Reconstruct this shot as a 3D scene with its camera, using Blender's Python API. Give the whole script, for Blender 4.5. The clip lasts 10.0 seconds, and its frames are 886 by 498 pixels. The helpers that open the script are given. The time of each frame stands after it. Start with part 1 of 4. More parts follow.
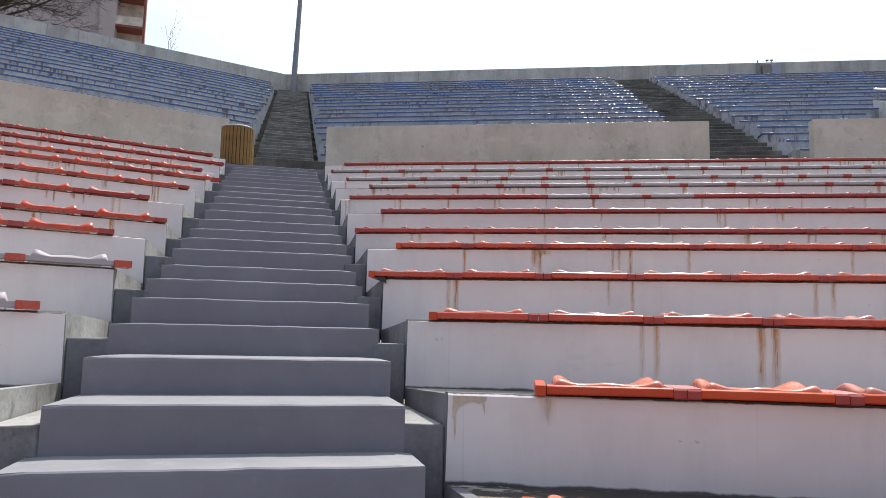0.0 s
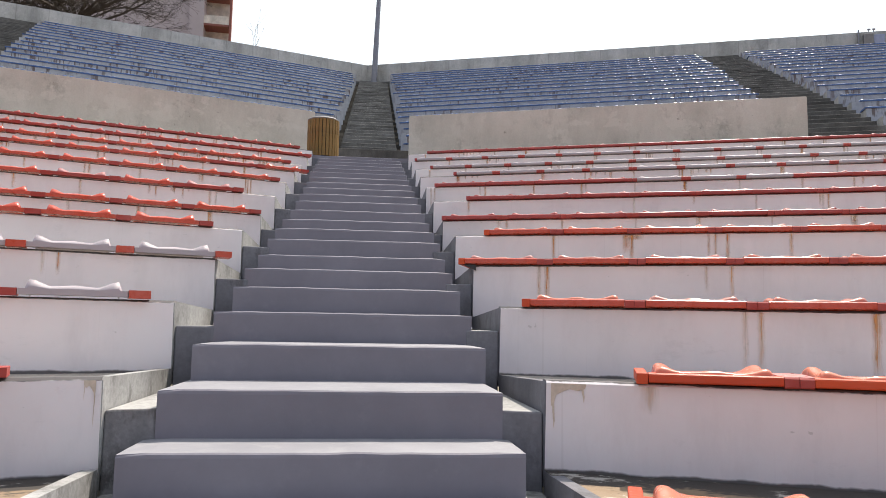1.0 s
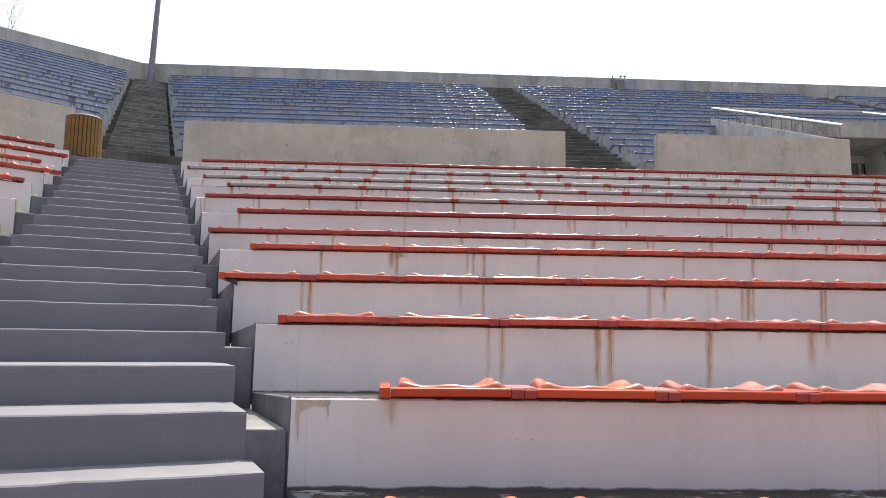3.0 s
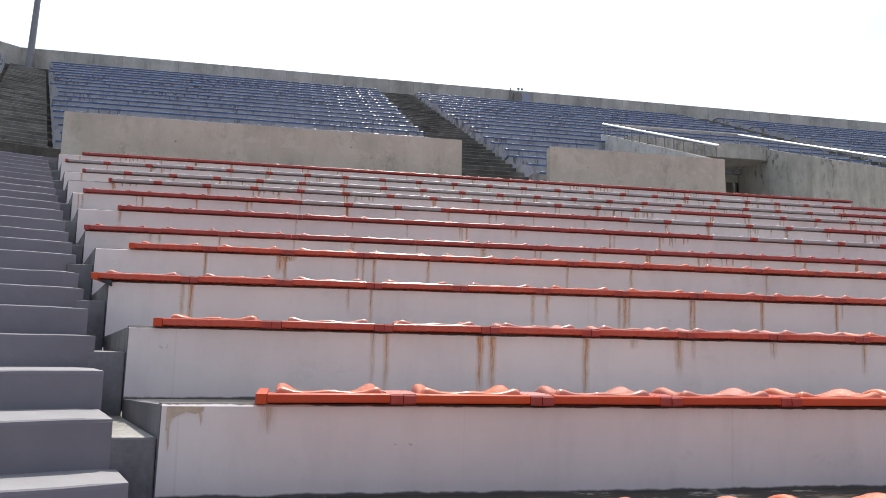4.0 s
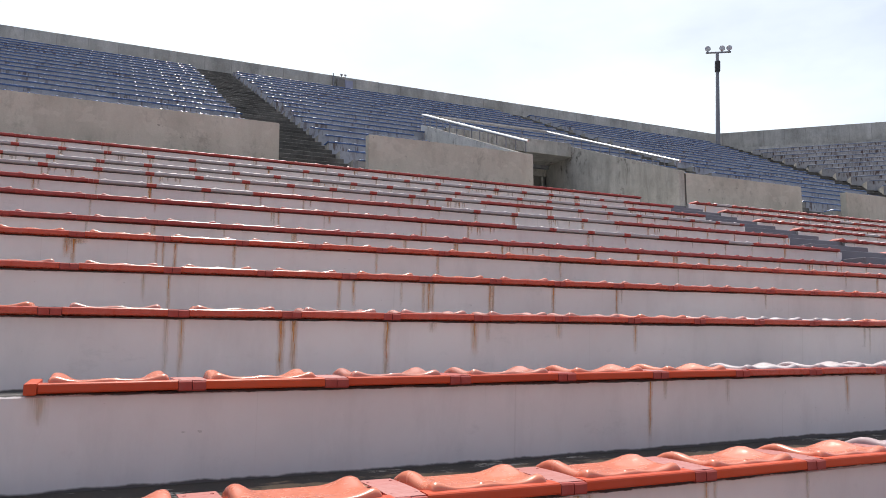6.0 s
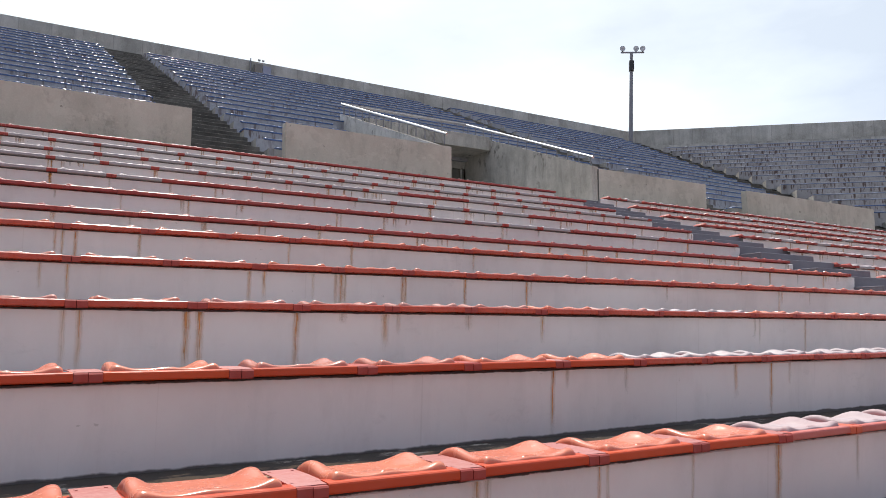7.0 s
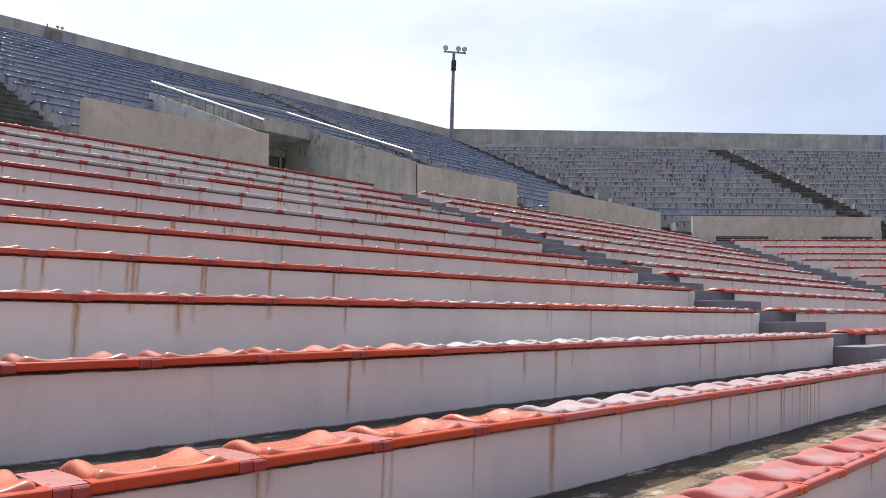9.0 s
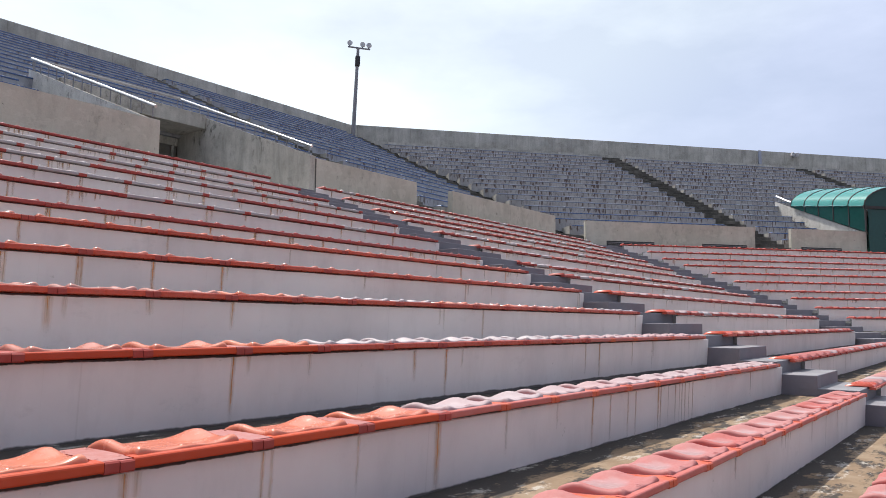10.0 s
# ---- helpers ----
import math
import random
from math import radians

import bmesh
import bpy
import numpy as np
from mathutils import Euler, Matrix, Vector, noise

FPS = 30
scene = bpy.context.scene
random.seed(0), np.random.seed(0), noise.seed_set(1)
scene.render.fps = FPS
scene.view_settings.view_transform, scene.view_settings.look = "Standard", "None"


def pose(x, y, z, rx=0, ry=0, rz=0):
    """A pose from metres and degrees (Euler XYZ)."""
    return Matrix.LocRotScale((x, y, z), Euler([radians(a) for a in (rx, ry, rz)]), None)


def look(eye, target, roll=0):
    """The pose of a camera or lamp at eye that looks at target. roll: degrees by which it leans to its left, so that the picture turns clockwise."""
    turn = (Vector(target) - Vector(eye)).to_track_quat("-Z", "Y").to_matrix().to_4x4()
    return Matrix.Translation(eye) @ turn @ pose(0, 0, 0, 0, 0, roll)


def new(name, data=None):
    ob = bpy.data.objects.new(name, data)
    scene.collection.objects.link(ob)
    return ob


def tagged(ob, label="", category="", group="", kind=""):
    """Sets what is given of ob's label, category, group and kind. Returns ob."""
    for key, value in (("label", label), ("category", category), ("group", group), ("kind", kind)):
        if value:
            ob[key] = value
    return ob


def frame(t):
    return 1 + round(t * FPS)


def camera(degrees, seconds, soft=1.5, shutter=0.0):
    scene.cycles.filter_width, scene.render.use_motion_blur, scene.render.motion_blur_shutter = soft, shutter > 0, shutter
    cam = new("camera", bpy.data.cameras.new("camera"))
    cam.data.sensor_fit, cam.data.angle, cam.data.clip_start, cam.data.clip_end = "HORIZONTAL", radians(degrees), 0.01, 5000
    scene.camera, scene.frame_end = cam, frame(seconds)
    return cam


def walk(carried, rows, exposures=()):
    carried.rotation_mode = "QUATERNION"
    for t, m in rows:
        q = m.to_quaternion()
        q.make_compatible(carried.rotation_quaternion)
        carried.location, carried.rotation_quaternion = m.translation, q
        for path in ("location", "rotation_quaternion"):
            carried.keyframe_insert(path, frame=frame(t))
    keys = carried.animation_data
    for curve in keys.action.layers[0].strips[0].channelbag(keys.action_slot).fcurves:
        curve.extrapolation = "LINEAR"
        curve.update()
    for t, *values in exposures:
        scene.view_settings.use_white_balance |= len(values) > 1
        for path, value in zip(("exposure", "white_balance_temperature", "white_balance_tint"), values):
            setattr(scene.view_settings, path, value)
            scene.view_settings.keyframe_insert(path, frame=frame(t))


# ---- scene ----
cam = camera(61.874, 10.0, soft=0.9)
# seconds, x, y, z, tilt, roll, yaw
PATH = [
    (0, 0.5608, -3.2684, 0.2273, 97.097, 1.115, 6.917),
    (0.5, 0.5305, -3.2652, 0.223, 96.235, 1.175, 10.688),
    (1, 0.4953, -3.2678, 0.2281, 95.975, 0.978, 13.196),
    (1.5, 0.5151, -3.2649, 0.23, 96.091, 1.209, 11.381),
    (2, 0.5572, -3.2696, 0.2363, 96.552, 1.044, 6.478),
    (2.5, 0.6118, -3.2758, 0.2353, 97.086, 0.698, 1.309),
    (4, 0.723, -3.3047, 0.2382, 97.865, 0.92, -11.272),
    (4.5, 0.7514, -3.321, 0.2344, 97.88, 0.941, -14.778),
    (5, 0.7801, -3.3369, 0.2262, 97.777, 0.492, -18.128),
    (5.5, 0.8072, -3.3582, 0.2198, 97.43, -0.001, -21.762),
    (7, 0.8563, -3.4558, 0.2175, 96.295, -0.156, -31.253),
    (7.5, 0.8846, -3.4759, 0.2153, 96.078, -0.576, -34.803),
    (8, 0.9075, -3.4992, 0.2146, 95.965, -0.449, -37.993),
    (8.5, 0.9309, -3.5228, 0.2079, 95.793, -0.494, -41.03),
    (9, 0.9446, -3.57, 0.2111, 95.605, -0.313, -44.973),
    (9.5, 0.9696, -3.5865, 0.2043, 95.479, -0.139, -48.667),
    (10, 0.9922, -3.594, 0.2046, 95.484, 0.492, -52.76),
]


def camera_pose(x, y, z, tilt, roll, yaw):
    return pose(x, y, z, 0, 0, yaw) @ pose(0, 0, 0, tilt) @ pose(0, 0, 0, 0, 0, roll)


walk(cam, [(row[0], camera_pose(*row[1:])) for row in PATH], [(0.0, 0.18, 6500, 10), (0.5, 0.33, 6700, 11), (1.0, 0.43, 6900, 12), (2.0, 0.38, 6900, 12),
     (2.5, 0.36, 6900, 12), (4.0, 0.18, 6750, 11), (5.0, 0.07, 6750, 12), (6.5, 0.03, 6750, 13), (10.0, 0.02, 6650, 13)])

# ---- plan ----
MID_X = 13.1                      # middle of the side in front
TURN = {1: 38.6, -1: 40.5}        # degrees from that side to its neighbours
CORNER = 13.88                    # half a side at the first row
ROW_D, ROW_H = 1.026, 0.34        # lower rows: tread and rise
ROWS = range(-5, 11)
UNEVEN = {1: 0.005, 3: 0.008, 4: -0.045, 6: 0.03, 7: 0.055, 8: 0.055, 9: 0.09, 10: 0.13}
PITCH = 0.639                     # seat to seat
WALL_V, WALL_Z = 12.0, 4.82       # parapet between the tiers
UP_V, UP_Z, UP_D, UP_H, UP_N = 12.45, 4.33, 1.0, 0.455, 19
OUT_V, OUT_Z = {0: 32.0, 1: 32.0, -1: 30.84}, 13.64        # outer wall
GROUND_Z = -2.6
KERB = 0.052                      # how far the white riser stands over the tread behind it


def row_z(k):
    return k * ROW_H + UNEVEN.get(k, 0.0)


# the near rows of the middle side fall a little along their length, from 1.5 m on
SAG = {-3: -0.0065, -2: -0.0065, -1: -0.0063, 0: -0.0038, 1: -0.0028}


def sag(k, x):
    return SAG.get(k, 0.0) * (min(x, 9.5) - 1.5)


def bend(s, right):
    """The turn at one end of side s: 0 in front, 1 to its left, -1 to its right."""
    return TURN[-1] if s == -1 or (s == 0 and right) else TURN[1]


def half_side(s, right, v):
    return CORNER + math.tan(radians(bend(s, right) / 2)) * v


def ends(s, cut=0.0):
    """The two ends of side s, as functions of the depth."""
    return (lambda v: cut - half_side(s, False, v)), (lambda v: half_side(s, True, v) - cut)


def side(s):
    return pose(MID_X, 0, 0) @ pose(s * -CORNER, 0, 0, 0, 0, s * TURN.get(s, 0)) @ pose(s * -CORNER, 0, 0)


def corner(s):
    """Frame of the stair at the left corner of side s: x across it, y up along it."""
    return side(s) @ pose(-CORNER, 0, 0, 0, 0, bend(s, False) / 2)


# ---- world and sun ----
SUN_EL, SUN_AZ = 59.0, 16.0       # degrees above the horizon; degrees to the right of +y
world = bpy.data.worlds.new("sky")
scene.world = world
world.use_nodes = True
wn, wl = world.node_tree.nodes, world.node_tree.links
bg = wn["Background"]
sky = wn.new("ShaderNodeTexSky")
sky.sky_type = "NISHITA"
sky.sun_disc = False
sky.sun_elevation = radians(SUN_EL)
sky.sun_rotation = radians(SUN_AZ)
sky.air_density, sky.dust_density, sky.ozone_density = 1.0, 2.4, 1.0
# thin high cloud over the blue
wc = wn.new("ShaderNodeTexCoord")
wm = wn.new("ShaderNodeMapping")
wm.inputs["Scale"].default_value = (1.0, 1.0, 2.6)
wm.inputs["Rotation"].default_value = (0.0, 0.25, 0.4)
wt = wn.new("ShaderNodeTexNoise")
wt.inputs["Scale"].default_value, wt.inputs["Detail"].default_value, wt.inputs["Roughness"].default_value = 1.7, 7.0, 0.55
wr = wn.new("ShaderNodeValToRGB")
wr.color_ramp.elements[0].position, wr.color_ramp.elements[0].color = 0.38, (0.5, 0.5, 0.5, 1)
wr.color_ramp.elements[1].position, wr.color_ramp.elements[1].color = 0.62, (0.95, 0.95, 0.95, 1)
wx = wn.new("ShaderNodeMix")
wx.data_type = "RGBA"
wd = wn.new("ShaderNodeVectorMath")
wd.operation = "DOT_PRODUCT"
wd.inputs[1].default_value = (math.sin(radians(SUN_AZ)) * math.cos(radians(SUN_EL)), math.cos(radians(SUN_AZ)) * math.cos(radians(SUN_EL)), math.sin(radians(SUN_EL)))
wg = wn.new("ShaderNodeValToRGB")          # cloud is brighter towards the sun
wg.color_ramp.elements[0].position, wg.color_ramp.elements[0].color = 0.0, (0.30, 0.335, 0.41, 1)
wg.color_ramp.elements[1].position, wg.color_ramp.elements[1].color = 0.95, (0.86, 0.965, 1.0, 1)
for at, tone in ((0.36, (0.49, 0.57, 0.78, 1)), (0.50, (0.63, 0.72, 0.90, 1)), (0.61, (0.80, 0.91, 0.975, 1))):
    wg.color_ramp.elements.new(at).color = tone
ws = wn.new("ShaderNodeMix")
ws.data_type, ws.blend_type = "RGBA", "MULTIPLY"
ws.inputs[0].default_value = 1.0
ws.inputs[7].default_value = (9.6, 9.6, 9.6, 1)
wl.new(wc.outputs["Generated"], wd.inputs[0])
wl.new(wd.outputs["Value"], wg.inputs["Fac"])
wl.new(wg.outputs["Color"], ws.inputs[6])
wl.new(ws.outputs[2], wx.inputs[7])
wl.new(wc.outputs["Generated"], wm.inputs["Vector"])
wl.new(wm.outputs[0], wt.inputs["Vector"])
wl.new(wt.outputs["Fac"], wr.inputs["Fac"])
wl.new(wr.outputs["Color"], wx.inputs[0])
wl.new(sky.outputs["Color"], wx.inputs[6])
wl.new(wx.outputs[2], bg.inputs["Color"])
bg.inputs["Strength"].default_value = 0.13
sun = bpy.data.lights.new("sun", "SUN")
sun.energy, sun.angle, sun.color = 4.6, radians(0.6), (1.0, 0.95, 0.88)
sun_ob = new("sun", sun)
e, a = radians(SUN_EL), radians(SUN_AZ)
sun_ob.matrix_world = look((0, 0, 60), (-math.sin(a) * math.cos(e), -math.cos(a) * math.cos(e), 60 - math.sin(e)))


# ---- materials ----
class Mat:
    def __init__(self, name, rough=0.6, metal=0.0, spec=0.5, shift=False):
        self.m = bpy.data.materials.new(name)
        self.m.use_nodes = True
        self.n, self.l = self.m.node_tree.nodes, self.m.node_tree.links
        self.b = self.n["Principled BSDF"]
        self.b.inputs["Roughness"].default_value = rough
        self.b.inputs["Metallic"].default_value = metal
        self.b.inputs["Specular IOR Level"].default_value = spec
        self.co = self.n.new("ShaderNodeTexCoord").outputs["Object"]
        if shift:                                  # no two alike objects show the same stains
            add, both = self.n.new("ShaderNodeVectorMath"), self.n.new("ShaderNodeCombineXYZ")
            far = self.math("MULTIPLY", self.random(), 83.0)
            self.link(far, both.inputs[0])
            self.link(far, both.inputs[1])
            self.link(self.co, add.inputs[0])
            self.link(both.outputs[0], add.inputs[1])
            self.co = add.outputs[0]

    def link(self, a, b):
        self.l.new(a, b)

    def noise(self, scale, detail=4.0, rough=0.6, stretch=(1, 1, 1), offset=(0, 0, 0)):
        mp = self.n.new("ShaderNodeMapping")
        mp.inputs["Scale"].default_value = stretch
        mp.inputs["Location"].default_value = offset
        self.link(self.co, mp.inputs["Vector"])
        t = self.n.new("ShaderNodeTexNoise")
        t.inputs["Scale"].default_value, t.inputs["Detail"].default_value, t.inputs["Roughness"].default_value = scale, detail, rough
        self.link(mp.outputs[0], t.inputs["Vector"])
        return t.outputs["Fac"]

    def ramp(self, fac, stops):
        r = self.n.new("ShaderNodeValToRGB")
        while len(r.color_ramp.elements) < len(stops):
            r.color_ramp.elements.new(0.5)
        for el, (p, c) in zip(r.color_ramp.elements, stops):
            el.position = p
            el.color = (*c, 1) if isinstance(c, tuple) else (c, c, c, 1)
        self.link(fac, r.inputs["Fac"])
        return r.outputs["Color"]

    def math(self, op, a, b=0.0, clamp=False):
        m = self.n.new("ShaderNodeMath")
        m.operation, m.use_clamp = op, clamp
        for i, x in enumerate((a, b)):
            if isinstance(x, (int, float)):
                m.inputs[i].default_value = x
            else:
                self.link(x, m.inputs[i])
        return m.outputs[0]

    def mix(self, fac, a, b, kind="MIX"):
        m = self.n.new("ShaderNodeMix")
        m.data_type, m.blend_type = "RGBA", kind
        for i, x in ((0, fac), (6, a), (7, b)):
            if isinstance(x, tuple):
                m.inputs[i].default_value = (*x, 1)
            elif isinstance(x, (int, float)):
                m.inputs[i].default_value = x
            else:
                self.link(x, m.inputs[i])
        return m.outputs[2]

    def axis(self, i):
        s = self.n.new("ShaderNodeSeparateXYZ")
        self.link(self.co, s.inputs[0])
        return s.outputs[i]

    def random(self):
        return self.n.new("ShaderNodeObjectInfo").outputs["Random"]

    def island(self):
        return self.n.new("ShaderNodeNewGeometry").outputs["Random Per Island"]

    def color(self, c):
        if isinstance(c, tuple):
            self.b.inputs["Base Color"].default_value = (*c, 1)
        else:
            self.link(c, self.b.inputs["Base Color"])
        return self

    def bump(self, h, strength=0.3, dist=0.01):
        n = self.n.new("ShaderNodeBump")
        n.inputs["Strength"].default_value, n.inputs["Distance"].default_value = strength, dist
        self.link(h, n.inputs["Height"])
        self.link(n.outputs[0], self.b.inputs["Normal"])
        return self


def concrete(name, dark, mid, light, rough=0.9, stain=0.5, panel=0.0, patches=0.0, top=None, black=0.0, grain=0.35, spread=0.45, spec=0.25):
    m = Mat(name, rough, 0, spec, True)
    base = m.ramp(m.noise(0.9, 6, 0.65), [(0.3, dark), (0.5, mid), (0.72, light)])
    drip = m.ramp(m.noise(2.2, 5, 0.7, (1, 1, 0.18), (3, 1, 0)), [(0.42, 0.0), (0.68, 1.0)])
    c = m.mix(m.math("MULTIPLY", drip, stain), base, tuple(x * 0.5 for x in dark))
    if panel:                                      # joints and runs between the cast panels
        seam = m.ramp(m.math("FRACT", m.math("MULTIPLY", m.axis(0), 1 / panel)), [(0.0, 1.0), (0.035, 0.0)])
        c = m.mix(m.math("MULTIPLY", seam, 0.55), c, tuple(x * 0.45 for x in dark))
        tone = m.n.new("ShaderNodeTexWhiteNoise")
        tone.noise_dimensions = "1D"
        m.link(m.math("FLOOR", m.math("MULTIPLY", m.axis(0), 1 / panel)), tone.inputs["W"])
        c = m.mix(0.14, c, m.ramp(tone.outputs["Value"], [(0.0, 0.2), (1.0, 0.75)]), "OVERLAY")
    if patches:                                    # mended plaster
        mend = m.ramp(m.noise(1.7, 5, 0.6, (1, 1, 1.5), (9, 4, 2)), [(0.58, 0.0), (0.60, 1.0)])
        c = m.mix(m.math("MULTIPLY", mend, patches), c, light)
        hole = m.ramp(m.noise(5.0, 5, 0.7, (1, 1, 1), (2, 8, 5)), [(0.68, 0.0), (0.70, 1.0)])
        c = m.mix(m.math("MULTIPLY", hole, 0.7), c, tuple(x * 0.4 for x in dark))
    if top is not None:                            # mould hangs from the top edge
        h = m.math("ADD", m.math("MULTIPLY", m.math("SUBTRACT", m.axis(2), top), 3.2), m.math("MULTIPLY", m.noise(3.0, 7, 0.75, (1, 1, 0.35), (1, 2, 6)), 1.7))
        c = m.mix(m.math("MULTIPLY", m.ramp(h, [(0.68, 0.0), (0.98, 1.0)]), 0.8), c, (0.075, 0.055, 0.042))
    if black:                                      # patches of black mould
        spots = m.math("MULTIPLY", m.ramp(m.noise(5.5, 8, 0.75, (1, 1, 0.6), (3, 3, 9)), [(0.52, 0.0), (0.60, 1.0)]), m.ramp(m.noise(0.8, 3, 0.6, (1, 1, 1), (7, 2, 4)), [(spread, 0.0), (spread + 0.15, 1.0)]))
        c = m.mix(m.math("MULTIPLY", spots, black), c, (0.06, 0.057, 0.05))
    fine = m.noise(38, 4, 0.7)
    c = m.mix(grain, c, m.ramp(fine, [(0.3, 0.25), (0.7, 0.8)]), "OVERLAY")
    return m.color(c).bump(fine, 0.25, 0.006).m


# white painted risers
w_m = Mat("white_paint", 0.55, 0, 0.3, True)
paint = w_m.ramp(w_m.noise(0.7, 5, 0.6), [(0.3, (0.70, 0.652, 0.658)), (0.55, (0.80, 0.75, 0.753)), (0.75, (0.84, 0.796, 0.796))])
paint = w_m.mix(w_m.math("MULTIPLY", w_m.ramp(w_m.noise(3, 6, 0.7, (1, 1, 0.3)), [(0.5, 0.0), (0.75, 1.0)]), 0.25), paint, (0.45, 0.42, 0.42))
grime = w_m.ramp(w_m.noise(2.6, 6, 0.75, (1, 1, 2.0), (1, 6, 3)), [(0.60, 0.0), (0.70, 1.0)])
paint = w_m.mix(w_m.math("MULTIPLY", grime, 0.14), paint, (0.30, 0.29, 0.29))
chip = w_m.ramp(w_m.noise(9.0, 4, 0.7, (1, 1, 1.6), (4, 0, 2)), [(0.70, 0.0), (0.73, 1.0)])
paint = w_m.mix(w_m.math("MULTIPLY", chip, 0.5), paint, (0.42, 0.39, 0.37))
# black band along the top edge: painted gap shade under the seats, some mould
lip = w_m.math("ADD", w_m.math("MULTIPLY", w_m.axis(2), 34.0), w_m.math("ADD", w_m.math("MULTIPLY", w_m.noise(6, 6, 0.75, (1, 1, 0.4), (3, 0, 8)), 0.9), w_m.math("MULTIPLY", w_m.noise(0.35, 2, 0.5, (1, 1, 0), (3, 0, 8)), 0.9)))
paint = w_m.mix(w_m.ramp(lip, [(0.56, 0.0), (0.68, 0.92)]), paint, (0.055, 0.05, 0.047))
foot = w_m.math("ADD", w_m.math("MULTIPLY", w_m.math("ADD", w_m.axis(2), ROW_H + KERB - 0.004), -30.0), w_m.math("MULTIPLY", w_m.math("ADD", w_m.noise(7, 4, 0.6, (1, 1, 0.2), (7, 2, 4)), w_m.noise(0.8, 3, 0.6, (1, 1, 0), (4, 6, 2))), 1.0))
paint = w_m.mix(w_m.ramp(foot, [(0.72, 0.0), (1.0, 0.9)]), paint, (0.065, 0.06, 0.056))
hair = w_m.ramp(w_m.noise(21, 2, 0.5, (1, 0, 0.01), (2, 0, 3)), [(0.655, 0.0), (0.69, 1.0)])
paint = w_m.mix(w_m.math("MULTIPLY", hair, 0.13), paint, (0.36, 0.31, 0.28))
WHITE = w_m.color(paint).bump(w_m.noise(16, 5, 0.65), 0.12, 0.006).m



def rust(name, much, dark, pale):
    """Thin rust wash over the paint: dense along the middle, thinning to the sides and downwards."""
    m = Mat(name, 0.7, 0, 0.2, True)
    uv = m.n.new("ShaderNodeUVMap")
    uv.uv_map = "run"
    sep = m.n.new("ShaderNodeSeparateXYZ")
    m.link(uv.outputs[0], sep.inputs[0])
    wander = m.math("MULTIPLY", m.math("SUBTRACT", m.noise(14, 3, 0.6, (0.3, 0.3, 1)), 0.5), 0.32)
    across = m.math("ABSOLUTE", m.math("SUBTRACT", m.math("ADD", sep.outputs[0], wander), 0.5))
    body = m.ramp(across, [(0.0, 1.0), (0.10, 0.65), (0.46, 0.0)])
    strand = m.ramp(m.noise(150, 2, 0.6, (1, 0, 0.05)), [(0.36, 0.35), (0.62, 1.0)])
    fall = m.ramp(m.math("ADD", sep.outputs[1], m.math("MULTIPLY", m.math("SUBTRACT", m.noise(40, 3, 0.7, (1, 1, 0.25)), 0.5), 0.5)), [(0.0, 1.0), (0.55, 0.75), (0.98, 0.0)])
    a = m.math("MULTIPLY", m.math("MULTIPLY", body, strand), m.math("MULTIPLY", fall, much), True)
    m.link(a, m.b.inputs["Alpha"])
    return m.color(m.ramp(m.noise(25, 4, 0.7, (1, 1, 0.2)), [(0.3, dark), (0.7, pale)])).m


RUST = [rust("faint_rust", 0.5, (0.60, 0.38, 0.17), (0.68, 0.47, 0.25)), rust("rust_wash", 0.72, (0.62, 0.295, 0.085), (0.72, 0.42, 0.17)), rust("strong_rust", 0.95, (0.57, 0.225, 0.05), (0.71, 0.36, 0.105))]
TREAD = concrete("tread_concrete", (0.27, 0.235, 0.195), (0.38, 0.34, 0.29), (0.48, 0.44, 0.38))


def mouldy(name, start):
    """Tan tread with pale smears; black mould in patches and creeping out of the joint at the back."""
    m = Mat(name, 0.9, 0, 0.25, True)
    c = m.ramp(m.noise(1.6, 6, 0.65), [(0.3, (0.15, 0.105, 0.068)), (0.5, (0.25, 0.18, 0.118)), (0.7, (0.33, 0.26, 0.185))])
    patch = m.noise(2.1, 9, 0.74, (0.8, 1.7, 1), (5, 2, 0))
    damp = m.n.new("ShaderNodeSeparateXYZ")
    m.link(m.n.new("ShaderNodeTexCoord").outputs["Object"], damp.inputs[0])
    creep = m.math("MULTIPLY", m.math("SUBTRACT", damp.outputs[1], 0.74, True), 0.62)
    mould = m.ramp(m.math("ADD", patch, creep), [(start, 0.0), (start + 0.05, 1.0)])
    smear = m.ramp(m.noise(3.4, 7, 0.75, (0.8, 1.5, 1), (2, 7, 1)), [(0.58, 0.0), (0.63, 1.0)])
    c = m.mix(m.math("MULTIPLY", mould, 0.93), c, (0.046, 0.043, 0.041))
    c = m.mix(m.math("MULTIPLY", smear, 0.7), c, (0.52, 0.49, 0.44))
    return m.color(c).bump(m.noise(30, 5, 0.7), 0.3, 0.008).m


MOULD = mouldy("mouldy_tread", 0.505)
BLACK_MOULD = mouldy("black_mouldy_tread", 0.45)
g_m = Mat("grey_paint", 0.6, 0, 0.3, True)
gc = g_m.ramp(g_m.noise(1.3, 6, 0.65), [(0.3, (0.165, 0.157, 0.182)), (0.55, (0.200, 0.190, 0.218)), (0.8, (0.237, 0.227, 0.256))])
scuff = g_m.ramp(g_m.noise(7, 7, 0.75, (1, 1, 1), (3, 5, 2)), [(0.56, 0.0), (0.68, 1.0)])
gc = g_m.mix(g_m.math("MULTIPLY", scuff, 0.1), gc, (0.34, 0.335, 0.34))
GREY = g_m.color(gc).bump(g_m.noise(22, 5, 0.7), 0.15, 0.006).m
